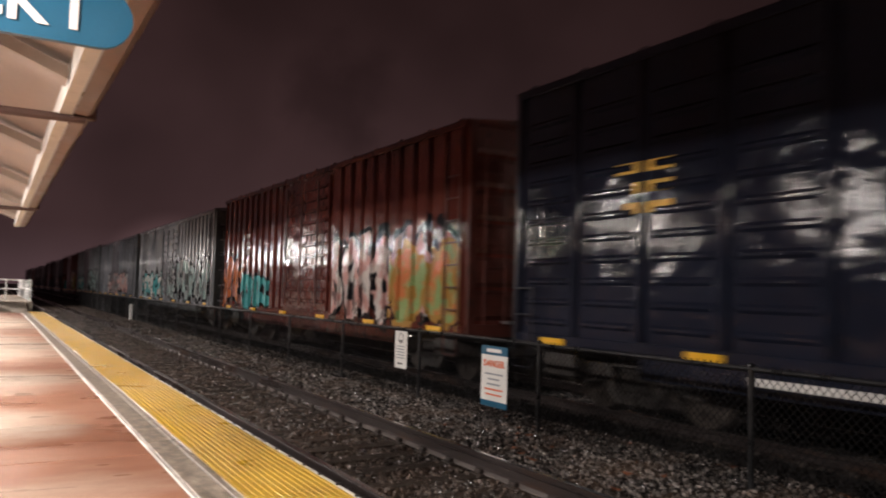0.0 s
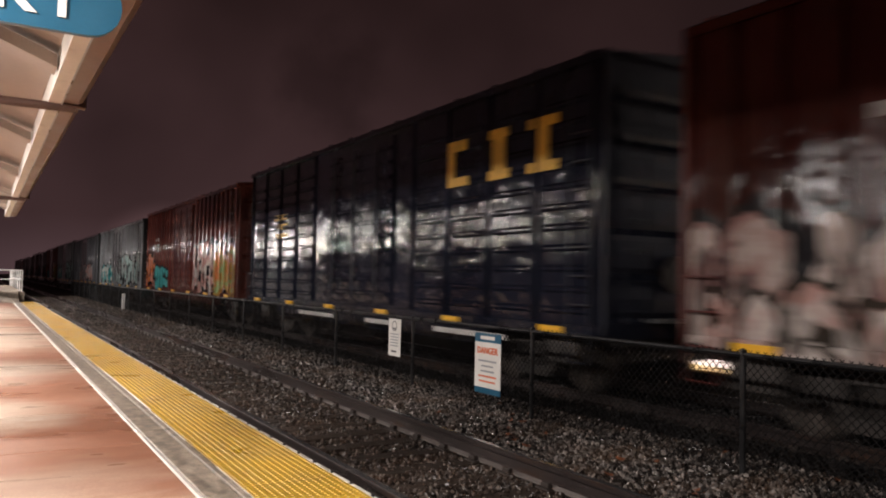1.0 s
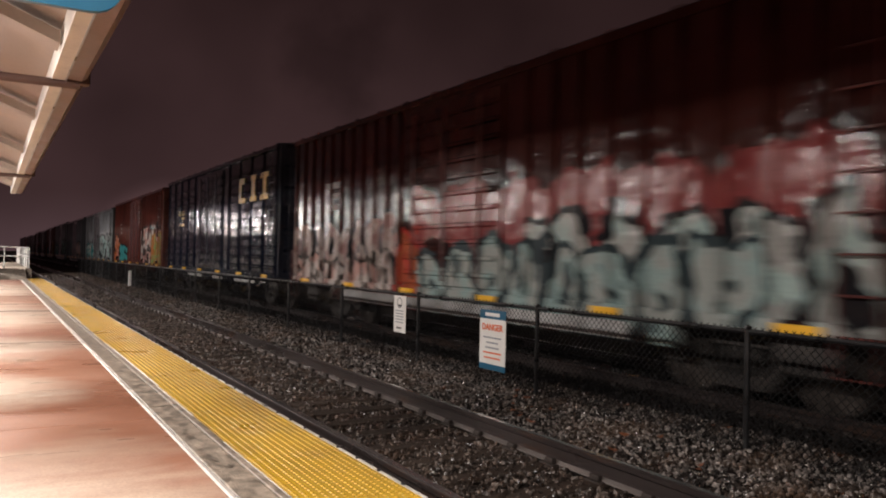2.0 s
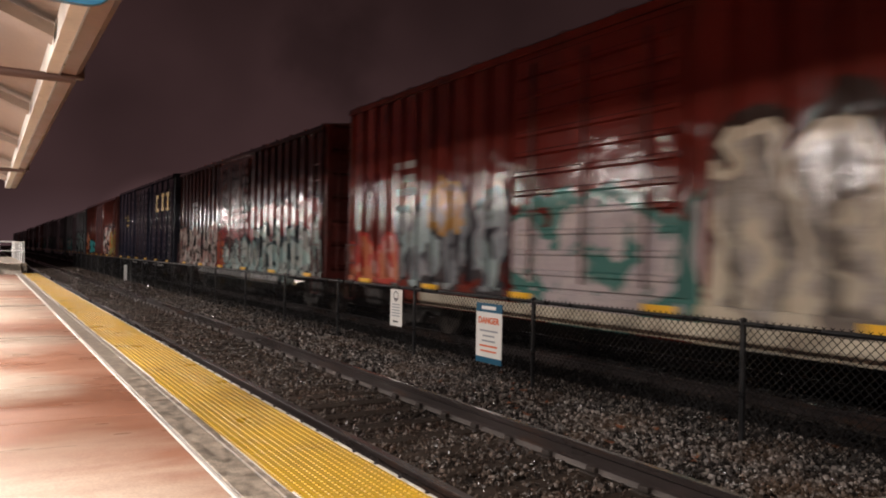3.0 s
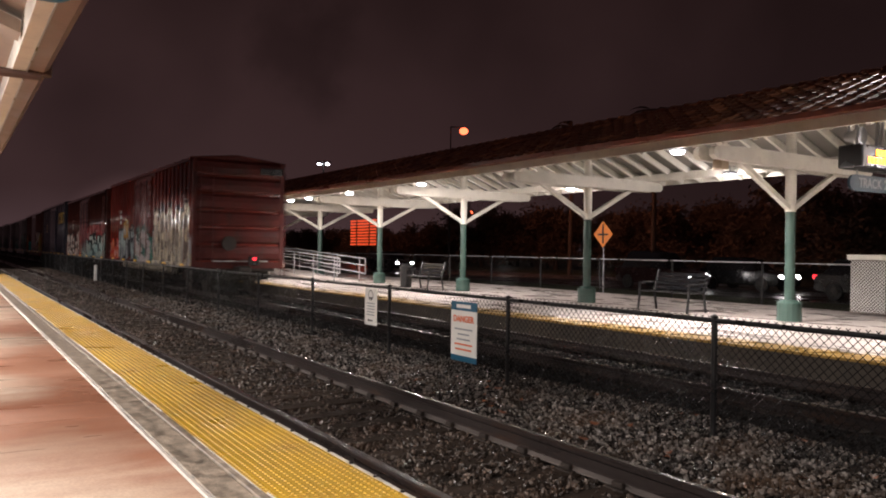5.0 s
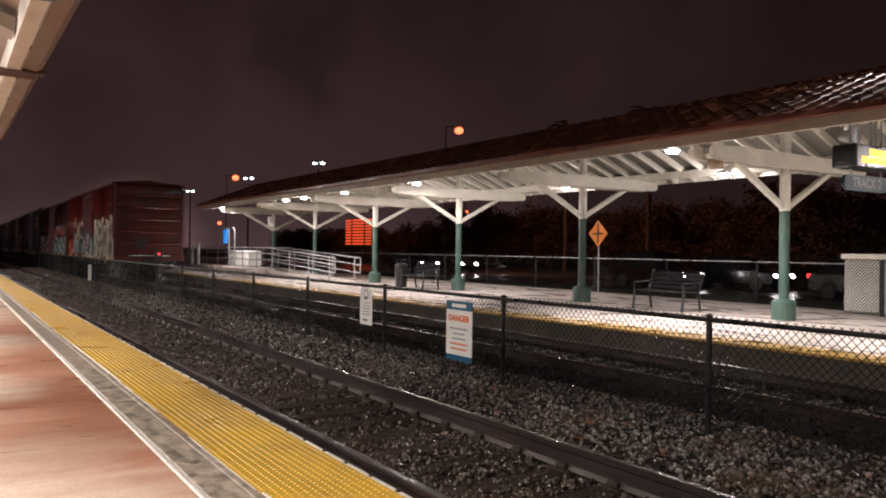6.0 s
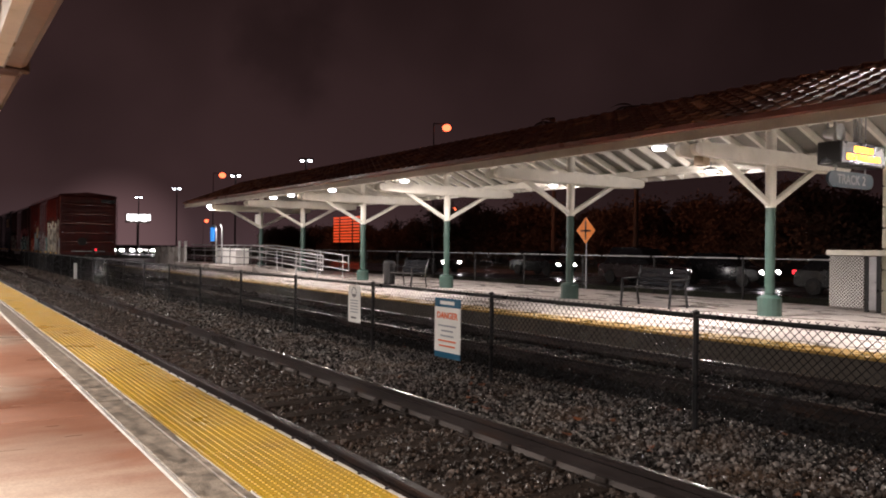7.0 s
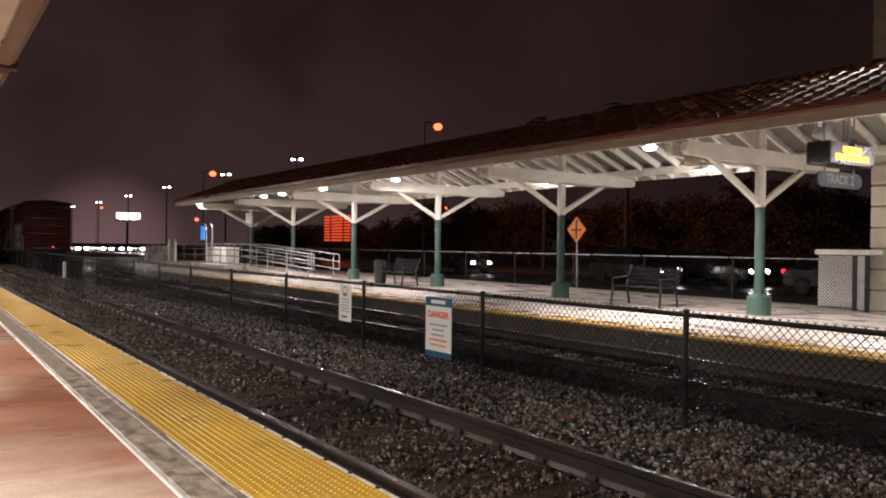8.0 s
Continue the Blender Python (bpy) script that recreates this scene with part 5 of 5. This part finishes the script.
def motor_car(m, label, front=True, tint=(0.008, 0.008, 0.009), tall=1.55, beams=True, glare=0.13, tails=False):
    """A car along y with its nose at -y."""
    t = thing("car", label, "car", m, "road traffic")
    body_paint = surface("car_paint", tint, 0.22, vary=0.1)
    b = bm_new()
    prof = [(-2.25, 0.35), (-2.3, 0.62), (-2.15, 0.84), (-1.1, 0.98), (2.05, 1.02), (2.25, 0.9), (2.28, 0.4), (2.1, 0.28), (-2.1, 0.28)]
    prism(b, prof, -0.88, 0.88)
    for v in b.verts:
        v.co = (v.co.y, v.co.x, v.co.z)
    bmesh.ops.recalc_face_normals(b, faces=b.faces)
    bmesh.ops.bevel(b, geom=b.edges[:], offset=0.05, segments=1, affect="EDGES")
    part("body", b, body_paint, t)
    b = bm_new()
    prism(b, [(-1.0, 0.97), (-0.35, tall - 0.05), (0.1, tall), (1.5, tall), (1.95, 1.02)], -0.76, 0.76)
    for v in b.verts:
        v.co = (v.co.y * (1.0 if v.co.z < 1.1 else 0.86), v.co.x, v.co.z)
    bmesh.ops.recalc_face_normals(b, faces=b.faces)
    part("cabin", b, M["glass"], t, "dark glazed cabin")
    b = bm_new()
    box(b, -0.6, 0.6, 0.0, 1.5, tall - 0.02, tall + 0.03, 0.02)
    part("roof_panel", b, body_paint, t)
    for x in (-0.82, 0.82):
        for y in (-1.4, 1.4):
            b = bm_new()
            rod(b, (x - 0.1, y, 0.33), (x + 0.1, y, 0.33), 0.33, 16)
            w = part("wheel", b, M["tyre"], t)
            b = bm_new()
            rod(b, (x + (0.1 if x > 0 else -0.13), y, 0.33), (x + (0.13 if x > 0 else -0.1), y, 0.33), 0.2, 12)
            part("rim", b, M["iron"], w)
        b = bm_new()
        ball(b, (x * 0.8, -2.22, 0.7), glare, (1.2, 0.7, 0.9) if glare < 0.2 else (1.5, 0.7, 0.7), 2)
        part("headlight", b, M["headlight"] if beams else M["galv"], t, "lit white headlight" if beams else "")
        b = bm_new()
        box(b, *sorted((x * 0.88, x * 1.06)), 2.12, 2.31, 0.80, 0.96, 0.02)
        part("tail_light", b, M["taillight"] if tails else M["dark_lens"], t, "red tail light")
    return t


ROAD_Z = -0.2
mover = motor_car(pose(27, 75, ROAD_Z), "dark car with lit headlights driving on the road")
mover_2 = motor_car(pose(30.5, 120.0, ROAD_Z), "dark saloon with lit headlights on the far lane")
motor_car(pose(27.0, 25.9, ROAD_Z), "dark tall estate car with lit headlights waiting in traffic", tint=(0.02, 0.006, 0.006), tall=1.8)
motor_car(pose(30.0, 23.2, ROAD_Z), "dark car with lit headlights in the next lane")
motor_car(pose(27.0, 15.2, ROAD_Z), "dark saloon with bright red tail lights waiting", tint=(0.012, 0.012, 0.013), tails=True)
random.seed(21)
for k in range(30):
    motor_car(pose(17.2 + 0.65 * k + random.uniform(-0.3, 0.3), 140 + 8 * (k % 5), ROAD_Z, 0, 0, random.uniform(4, 12)), "distant car with glaring headlights in a queue", tint=(0.05, 0.05, 0.055), glare=0.27)


# trees
def leaf_crown(seed, count, radius, height, leaf):
    rng = np.random.default_rng(seed)
    clumps = np.stack([rng.normal(0, radius * 0.5, 26), rng.normal(0, radius * 0.5, 26), rng.uniform(0.2, 1.0, 26) * height], 1)
    c = clumps[rng.integers(0, 26, count)] + rng.normal(0, radius * 0.17, (count, 3))
    d1 = rng.normal(0, 1, (count, 3))
    d1 /= np.linalg.norm(d1, axis=1)[:, None]
    d2 = np.cross(d1, rng.normal(0, 1, (count, 3)))
    d2 /= np.linalg.norm(d2, axis=1)[:, None]
    s = rng.uniform(0.6, 1.4, (count, 1)) * leaf
    v = np.concatenate([c - d1 * s, c + d2 * s * 0.45, c + d1 * s, c - d2 * s * 0.45], 0)
    i = np.arange(count)
    me = bpy.data.meshes.new("crown")
    me.from_pydata(v.tolist(), [], np.stack([i, i + count, i + 2 * count, i + 3 * count], 1).tolist())
    me.materials.append(M["leaf"])
    return me


CROWNS = [leaf_crown(s, 9000, 3.0, 5.4, 0.17) for s in (1, 2, 3)]
TRUNKS = []
for s in range(3):
    random.seed(40 + s)
    b = bm_new()
    rod(b, (0, 0, 0), (0.1, 0.1, 2.6), 0.24, 8, 0.16)
    for k in range(6):
        a = k * 1.05 + random.uniform(0, 0.5)
        rod(b, (0.1, 0.1, 1.9 + 0.15 * k), (1.6 * math.cos(a), 1.6 * math.sin(a), 3.4 + random.uniform(0, 1.6)), 0.09, 6, 0.03)
    TRUNKS.append(mesh_of("trunk", b, M["bark"]))
random.seed(77)
for k in range(60):
    t = thing("tree", "dark leafy tree at the edge of the road", "tree", pose(52 + random.uniform(-4, 6) + (8 if k % 2 else 0), 6 + 2.3 * k, GROUND_Z, 0, 0, random.uniform(0, 360)), "roadside trees")
    size = random.uniform(0.75, 1.05) if k < 34 else random.uniform(0.6, 0.85)
    t.scale = (size * 1.2, size * 1.2, size)
    ob = new("trunk", TRUNKS[k % 3])
    ob.parent = t
    ob = new("crown", CROWNS[k % 3])
    ob.parent, ob.location = t, (0, 0, 0.4)
for x, y in ((40.0, 46.9), (40.0, 38.1)):
    t = thing("palm_tree", "tall dark palm behind the canopy roof", "palm", pose(x, y, GROUND_Z), "palms")
    b = bm_new()
    rod(b, (0, 0, 0), (0.2, 0.1, 12.0), 0.2, 8, 0.13)
    part("trunk", b, M["bark"], t)
    random.seed(int(y))
    for k in range(16):
        a, droop = k * 0.4 + random.uniform(0, 0.2), random.uniform(-0.5, 0.7)
        b = bm_new()
        p = Vector((0.2, 0.1, 12.0))
        for j in range(5):
            q = p + Vector((0.4 * math.cos(a), 0.4 * math.sin(a), 0.22 * (droop + 0.5) - 0.12 * j))
            w = (0.16, 0.3, 0.32, 0.22, 0.06)
            side = Vector((-math.sin(a), math.cos(a), 0))
            w0 = 0.08 if j == 0 else w[j - 1]
            f = [b.verts.new(c) for c in (p - side * w0, p + side * w0, q + side * w[j], q - side * w[j])]
            b.faces.new(f)
            p = q
        part("frond", b, M["leaf"], t)

# raised boarding block with railing at the end of the near platform
t = thing("boarding_block", "grey concrete boarding block with white railing on the near platform", "ramp", kind="structure")
b = bm_new()
prism(b, [(-6.0, NEAR_TOP), (-6.0, NEAR_TOP + 0.42), (-0.95, NEAR_TOP + 0.42), (-0.95, NEAR_TOP)], 38.0, 57.0)
part("block", b, M["coping"], t)
b = bm_new()
vs = [b.verts.new(p) for p in ((-6.0, 36.2, NEAR_TOP + 0.004), (-1.2, 36.2, NEAR_TOP + 0.004), (-1.2, 38.0, NEAR_TOP + 0.42), (-6.0, 38.0, NEAR_TOP + 0.42), (-6.0, 38.0, NEAR_TOP), (-1.2, 38.0, NEAR_TOP))]
for f in ((0, 1, 2, 3), (0, 3, 4), (1, 5, 2), (2, 5, 4, 3), (0, 4, 5, 1)):
    b.faces.new([vs[i] for i in f])
bmesh.ops.recalc_face_normals(b, faces=b.faces)
part("slope", b, M["coping"], t)
for z in (0.95, 1.35):
    b = bm_new()
    rod(b, (-6, 38.4, NEAR_TOP + z), (-1.05, 38.4, NEAR_TOP + z), 0.026, 8)
    rod(b, (-1.05, 38.4, NEAR_TOP + z), (-1.05, 56.5, NEAR_TOP + z), 0.026, 8)
    part("bar", b, M["white"], t)
for k in range(6):
    b = bm_new()
    rod(b, (-1.05 - 0.95 * k, 38.4, NEAR_TOP + 0.42), (-1.05 - 0.95 * k, 38.4, NEAR_TOP + 1.36), 0.026, 8)
    part("post", b, M["white"], t)
for k in range(1, 8):
    b = bm_new()
    rod(b, (-1.05, 38.4 + 2.5 * k, NEAR_TOP + 0.42), (-1.05, 38.4 + 2.5 * k, NEAR_TOP + 1.36), 0.026, 8)
    part("post", b, M["white"], t)

t = thing("help_point", "curved white help-point post with a lit teal sign", "post", pose(-3.25, 39.0, NEAR_TOP + 0.42))
b = bm_new()
pts = [(0, 0, 0), (0, 0, 1.45)] + [(0.28 - 0.28 * math.cos(a), 0, 1.45 + 0.28 * math.sin(a)) for a in (0.4, 0.8, 1.2, 1.57)] + [(0.5, 0, 1.73)]
for p, q in zip(pts, pts[1:]):
    rod(b, p, q, 0.036, 8)
part("post", b, M["white"], t)
b = bm_new()
box(b, 0.08, 0.52, -0.03, 0.03, 1.05, 1.66, 0.02)
part("sign_panel", b, M["teal_lit"], t, "lit teal sign panel")
t = thing("equipment_case", "pale metal equipment case on the near platform deck", "case", pose(-2.9, 37.2, NEAR_TOP + 0.2))
b = bm_new()
box(b, -0.7, 0.5, -0.35, 0.35, 0.0, 0.62, 0.03)
part("body", b, M["white"], t)
b = bm_new()
box(b, -0.74, 0.54, -0.39, 0.39, 0.62, 0.68, 0.015)
part("lid", b, M["white"], t)

# ---------------------------------------------------------------- tracks: rails, ties, plates
PROFILE = [(-0.030, -0.140), (0.030, -0.140), (0.012, -0.125), (0.009, -0.055), (0.036, -0.042), (0.037, -0.006), (0.030, 0.0), (-0.030, 0.0), (-0.037, -0.006), (-0.036, -0.042), (-0.009, -0.055), (-0.012, -0.125)]
FOOT = [(-0.072, -0.168), (0.072, -0.168), (0.072, -0.157), (0.030, -0.1395), (-0.030, -0.1395), (-0.072, -0.157)]
b = bm_new()
box(b, -1.3, 1.3, -0.115, 0.115, -0.285, -0.172, 0.012)
tie_mesh = mesh_of("tie", b, M["tie"])
b = bm_new()
box(b, -0.13, 0.13, -0.09, 0.09, -0.173, -0.160, 0.003)
for x in (-0.085, 0.085):
    box(b, x - 0.022, x + 0.022, -0.05, 0.05, -0.160, -0.118, 0.006)
plate_mesh = mesh_of("tie_plate", b, M["plate"])
for n, xc in enumerate((TRACK_1, TRACK_2)):
    t = thing("track", "wet steel rails on dark wooden ties", "railway track", pose(xc, 0, 0), kind="structure")
    for s in (-0.755, 0.755):
        b = bm_new()
        prism(b, [(s + x, z) for x, z in PROFILE], -60, 400)
        r = part("rail", b, M["rail"], t)
        b = bm_new()
        prism(b, [(s + x, z) for x, z in FOOT], -60, 400)
        # near feet carry the painted gleam, far feet the dark plate tone
        part("rail_foot", b, M["rail_foot"] if n == 0 else M["plate"], r, "rail foot coloured pale for its wet gleam" if n == 0 else "")
        b = bm_new()
        prism(b, [(s - 0.031, 0.001), (s - 0.024, 0.004), (s + 0.024, 0.004), (s + 0.031, 0.001)], -60, 400)
        part("rail_head", b, M["railhead"], r, "polished running surface")
    for k in range(76 if n == 0 else 70):
        y = 0.6 + 0.535 * k
        ob = new("tie", tie_mesh)
        ob.parent, ob.location = t, (0, y, 0)
        for s in (-0.755, 0.755):
            pl = new("tie_plate", plate_mesh)
            pl.parent, pl.location = t, (s, y, 0)

# ---------------------------------------------------------------- ballast stones
ICO = bmesh.new()
bmesh.ops.create_icosphere(ICO, subdivisions=1, radius=1.0)
ICO_V = np.array([v.co[:] for v in ICO.verts])
ICO_F = np.array([[v.index for v in f.verts] for f in ICO.faces])
ICO.free()


def stones(name, x0, x1, y0, y1, per_m2, size, seed, material="stone"):
    rng = np.random.default_rng(seed)
    n = int((x1 - x0) * (y1 - y0) * per_m2)
    p = np.stack([rng.uniform(x0, x1, n), rng.uniform(y0, y1, n)], 1)
    keep = np.ones(n, bool)
    for xc in (TRACK_1, TRACK_2):
        for s in (-0.755, 0.755):
            keep &= np.abs(p[:, 0] - xc - s) > 0.085
        if xc == TRACK_2:
            continue
        on_tie = (np.abs(p[:, 0] - xc) < 1.3) & (np.abs((p[:, 1] - 0.6 + 0.2675) % 0.535 - 0.2675) < 0.10)
        keep &= ~(on_tie & (rng.uniform(0, 1, n) > 0.4))
    p = p[keep]
    n = len(p)
    bed = -0.188 + 0.03 * np.sin(p[:, 0] * 2.1) * np.cos(p[:, 1] * 1.3) * 0.4
    bed = bed + 0.062 * np.clip((p[:, 0] - 1.62) / 0.5, 0, 1) * np.clip((4.6 - p[:, 0]) / 0.5, 0, 1)
    r = size * rng.uniform(0.55, 1.35, n)
    z = bed + rng.uniform(-0.012, 0.02, n)
    ax = rng.normal(0, 1, (n, 3, 3))
    q, _ = np.linalg.qr(ax)
    shape = rng.uniform(0.45, 1.2, (n, 1, 3)) * ICO_V[None] * (1 + rng.uniform(-0.42, 0.34, (n, len(ICO_V), 1)))
    v = np.einsum("nij,nkj->nki", q, shape) * r[:, None, None] + np.concatenate([p, z[:, None]], 1)[:, None, :]
    f = (ICO_F[None] + (np.arange(n) * len(ICO_V))[:, None, None]).reshape(-1, 3)
    me = bpy.data.meshes.new(name)
    me.vertices.add(n * len(ICO_V))
    me.vertices.foreach_set("co", v.astype(np.float32).ravel())
    me.loops.add(len(f) * 3)
    me.loops.foreach_set("vertex_index", f.astype(np.int32).ravel())
    me.polygons.add(len(f))
    me.polygons.foreach_set("loop_start", np.arange(0, len(f) * 3, 3, dtype=np.int32))
    me.update(calc_edges=True)
    me.shade_flat()
    me.materials.append(M[material])
    return tagged(new(name, me), "wet grey crushed-stone ballast between the rails", "ballast", "", "stuff")


stones("ballast_stones", -0.5, 1.62, 1.4, 11.0, 900, 0.020, 1, "track_stone")
stones("ballast_stones", 1.62, 3.75, 1.4, 11.0, 1150, 0.021, 5)
stones("ballast_stones", -0.5, 1.62, 11.0, 26.0, 460, 0.026, 2, "track_stone")
stones("ballast_stones", 1.62, 3.75, 11.0, 26.0, 460, 0.026, 6)
stones("ballast_stones", -0.5, 3.75, 26.0, 60.0, 100, 0.042, 3, "track_stone")
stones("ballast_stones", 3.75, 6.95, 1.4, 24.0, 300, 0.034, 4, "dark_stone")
# a few brown fallen leaves on the stones
random.seed(9)
for k in range(26):
    b = bm_new()
    r = random.uniform(0.03, 0.055)
    vs = [b.verts.new((r * c, r * d * 0.55, e)) for c, d, e in ((-1, 0, 0.012), (-0.3, 1, 0), (0.5, 0.8, 0.006), (1.1, 0, 0.02), (0.5, -0.8, 0), (-0.3, -1, 0.008))]
    b.faces.new(vs)
    ob = tagged(part("fallen_leaf", b, M["dry_leaf"], None), "brown fallen leaf on the wet ballast", "leaf", "fallen leaves")
    ob.matrix_basis = pose(random.uniform(1.9, 3.7), random.uniform(2.2, 9.0), -0.098, random.uniform(-12, 12), random.uniform(-12, 12), random.uniform(0, 360))

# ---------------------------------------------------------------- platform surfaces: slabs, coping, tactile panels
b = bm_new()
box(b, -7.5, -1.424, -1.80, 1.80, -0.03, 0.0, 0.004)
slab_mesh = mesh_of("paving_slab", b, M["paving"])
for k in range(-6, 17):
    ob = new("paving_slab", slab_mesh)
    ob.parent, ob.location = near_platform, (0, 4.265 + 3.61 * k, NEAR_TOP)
b = bm_new()
box(b, -1.385, -1.205, -1.525, 1.525, -0.03, 0.004, 0.006)
coping_mesh = mesh_of("coping_stone", b, M["coping"])
b = bm_new()
box(b, -1.422, -1.388, -1.525, 1.525, -0.03, 0.006, 0.008)
worn_mesh = mesh_of("worn_edge", b, M["worn_edge"])
b = bm_new()
box(b, -1.20, -1.145, -1.525, 1.525, -0.03, 0.010, 0.005)
curb_mesh = mesh_of("edge_strip", b, M["coping"])
for k in range(-8, 18):
    for name, me in (("coping_stone", coping_mesh), ("edge_strip", curb_mesh), ("worn_edge", worn_mesh)):
        ob = new(name, me)
        ob.parent, ob.location = near_platform, (0, 4.97 + 3.06 * k, NEAR_TOP)


b = bm_new()
box(b, NEAR_EDGE + 0.001, NEAR_EDGE + 0.036, -1.525, 1.525, -0.12, 0.002, 0.006)
nosing_mesh = mesh_of("nosing", b, M["nosing"])
for k in range(-8, 18):
    ob = new("nosing", nosing_mesh)
    ob.parent, ob.location = near_platform, (0, 4.97 + 3.06 * k, NEAR_TOP)


def tactile_panel(width, length, pitch, material):
    b = bm_new()
    box(b, 0, width, 0.003, length - 0.003, -0.03, 0.0)
    for i in range(int(width / pitch)):
        for j in range(int(length / pitch)):
            c = ((i + 0.5) * width / int(width / pitch), (j + 0.5) * length / int(length / pitch), 0.0025)
            bmesh.ops.create_cone(b, cap_ends=True, segments=6, radius1=0.0135, radius2=0.0075, depth=0.006, matrix=Matrix.Translation(c))
    return mesh_of("tactile_panel", b, material)


# bolts along the nosing, broken pale caulk beside the tactile strip
b = bm_new()
rod(b, (NEAR_EDGE + 0.018, 0, -0.002), (NEAR_EDGE + 0.018, 0, 0.012), 0.013, 6)
bolt_mesh = mesh_of("bolt", b, M["black_iron"])
for k in range(90):
    ob = new("bolt", bolt_mesh)
    ob.parent, ob.location = near_platform, (0, 1.6 + 0.305 * k, NEAR_TOP)
random.seed(31)
y = 1.2
while y < 34:
    length = random.uniform(0.5, 1.3)
    b = bm_new()
    dx = random.uniform(-0.012, 0.014)
    box(b, -1.152 + dx, -1.139 + dx, y, y + length, NEAR_TOP - 0.02, NEAR_TOP + random.uniform(0.011, 0.015), 0.003)
    ob = part("caulk", b, M["worn_edge"], near_platform)
    y += length + random.choice((0.02, 0.05, 0.5, 0.9))
near_panel = tactile_panel(0.595, 0.915, 0.0425, M["tactile"])
for k in range(-5, 41):
    ob = new("tactile_panel", near_panel)
    ob.parent, ob.location = near_platform, (-1.14, 0.915 * k, NEAR_TOP + 0.004)
b = bm_new()
box(b, 0, 0.61, 0.004, 1.216, -0.03, 0.006, 0.003)
far_panel = mesh_of("tactile_panel", b, M["tactile_far"])
for k in range(-10, 60):
    ob = new("tactile_panel", far_panel)
    ob.parent, ob.location = far_platform, (FAR_EDGE, 1.22 * k, FAR_TOP)
b = bm_new()
box(b, 7.615, 15.4, -2.995, 2.995, -0.03, 0.0, 0.004)
far_slab = mesh_of("platform_slab", b, M["far_concrete"])
for k in range(-4, 13):
    ob = new("platform_slab", far_slab)
    ob.parent, ob.location = far_platform, (0, 6.0 * k, FAR_TOP)

# ---------------------------------------------------------------- clay tiles of the far canopy roof
slope = math.atan2(RIDGE_Z - 0.06 - EAVE_TOP, COL_X - EAVE_X)
run = math.hypot(RIDGE_Z - 0.06 - EAVE_TOP, COL_X - EAVE_X)
TILE_W, TILE_L = 0.34, 0.42
COURSES = int(run / (TILE_L - 0.05)) + 1


def tile_form():
    """One barrel tile: a cover arch and the pan beside it; x up the slope, y across."""
    v, f = [], []
    arc = [(0.095 * math.cos(a), 0.02 + 0.105 * math.sin(a)) for a in np.linspace(math.pi, 0, 6)] + [(0.135, 0.004), (0.215, 0.0)]
    for x, lift in ((-0.03, 0.03), (TILE_L - 0.03, 0.0)):
        for y, z in arc:
            v.append((x, y, z + lift))
        for y, z in arc:
            v.append((x, y, z + lift - 0.016))
    n = len(arc)
    for i in range(n - 1):
        f += [(i, i + 1, 2 * n + i + 1, 2 * n + i), (n + i, 3 * n + i, 3 * n + i + 1, n + i + 1), (i, n + i, n + i + 1, i + 1)]
    return v, f


TV, TF = tile_form()
tile_mesh = bpy.data.meshes.new("roof_tile")
tile_mesh.from_pydata(TV, [], TF)
tile_mesh.materials.append(M["tile"])
tv = np.array(TV)
rest_v, rest_f = [], []
cs, sn = math.cos(slope), math.sin(slope)
random.seed(3)
for i in range(int((ROOF_Y1 - ROOF_Y0) / TILE_W)):
    y = ROOF_Y0 + 0.1 + TILE_W * i
    for k in range(COURSES):
        d = -0.06 + (TILE_L - 0.05) * k
        x, z = EAVE_X + d * cs, EAVE_TOP + 0.015 + d * sn
        wob = random.uniform(-0.02, 0.02)
        if 4.6 < y < 13.4:
            ob = new("roof_tile", tile_mesh)
            ob.parent = far_roof
            ob.matrix_basis = Matrix.Translation((x, y, z)) @ Euler((0, -slope, wob)).to_matrix().to_4x4()
        else:
            p = np.stack([x + tv[:, 0] * cs - tv[:, 2] * sn, y + tv[:, 1] + wob * tv[:, 0], z + tv[:, 0] * sn + tv[:, 2] * cs], 1)
            rest_v.append(p)
            rest_f += [tuple(a + len(TV) * (len(rest_v) - 1) for a in face) for face in TF]
me = bpy.data.meshes.new("roof_tiles")
me.from_pydata(np.concatenate(rest_v).tolist(), [], rest_f)
me.materials.append(M["tile"])
ob = tagged(new("roof_tiles", me), "dark clay barrel tiles", "", "", "stuff")
ob.parent = far_roof
b = bm_new()
for k in range(int((ROOF_Y1 - ROOF_Y0) / 0.4)):
    rod(b, (COL_X, ROOF_Y0 + 0.4 * k, RIDGE_Z - 0.02), (COL_X, ROOF_Y0 + 0.4 * k + 0.43, RIDGE_Z + 0.01), 0.10, 8, 0.12)
part("ridge_tiles", b, M["tile"], far_roof)


def motions():
    """The train rolls off at an even pace; its wheels turn with it."""
    times = [0, 1, 2, 3, 4, 5, 6, 7, 8]
    walk(mover, [(s, pose(27, 75.0 - 4.3 * s, ROAD_Z)) for s in times])
    walk(mover_2, [(s, pose(30.5, 120.0 - 11.8 * s, ROAD_Z)) for s in times])
    for n, (t, yc, wheelsets) in enumerate(TRAIN):
        walk(t, [(s, pose(TRACK_2, yc + SPEED * s, 0)) for s in times])
        if n < 4:
            for w in wheelsets:
                x, y, z = w.location
                walk(w, [(k / FPS, pose(x, y, z, -math.degrees(SPEED * k / FPS / 0.42), 0, 0)) for k in range(8 * FPS + 1)])


motions()
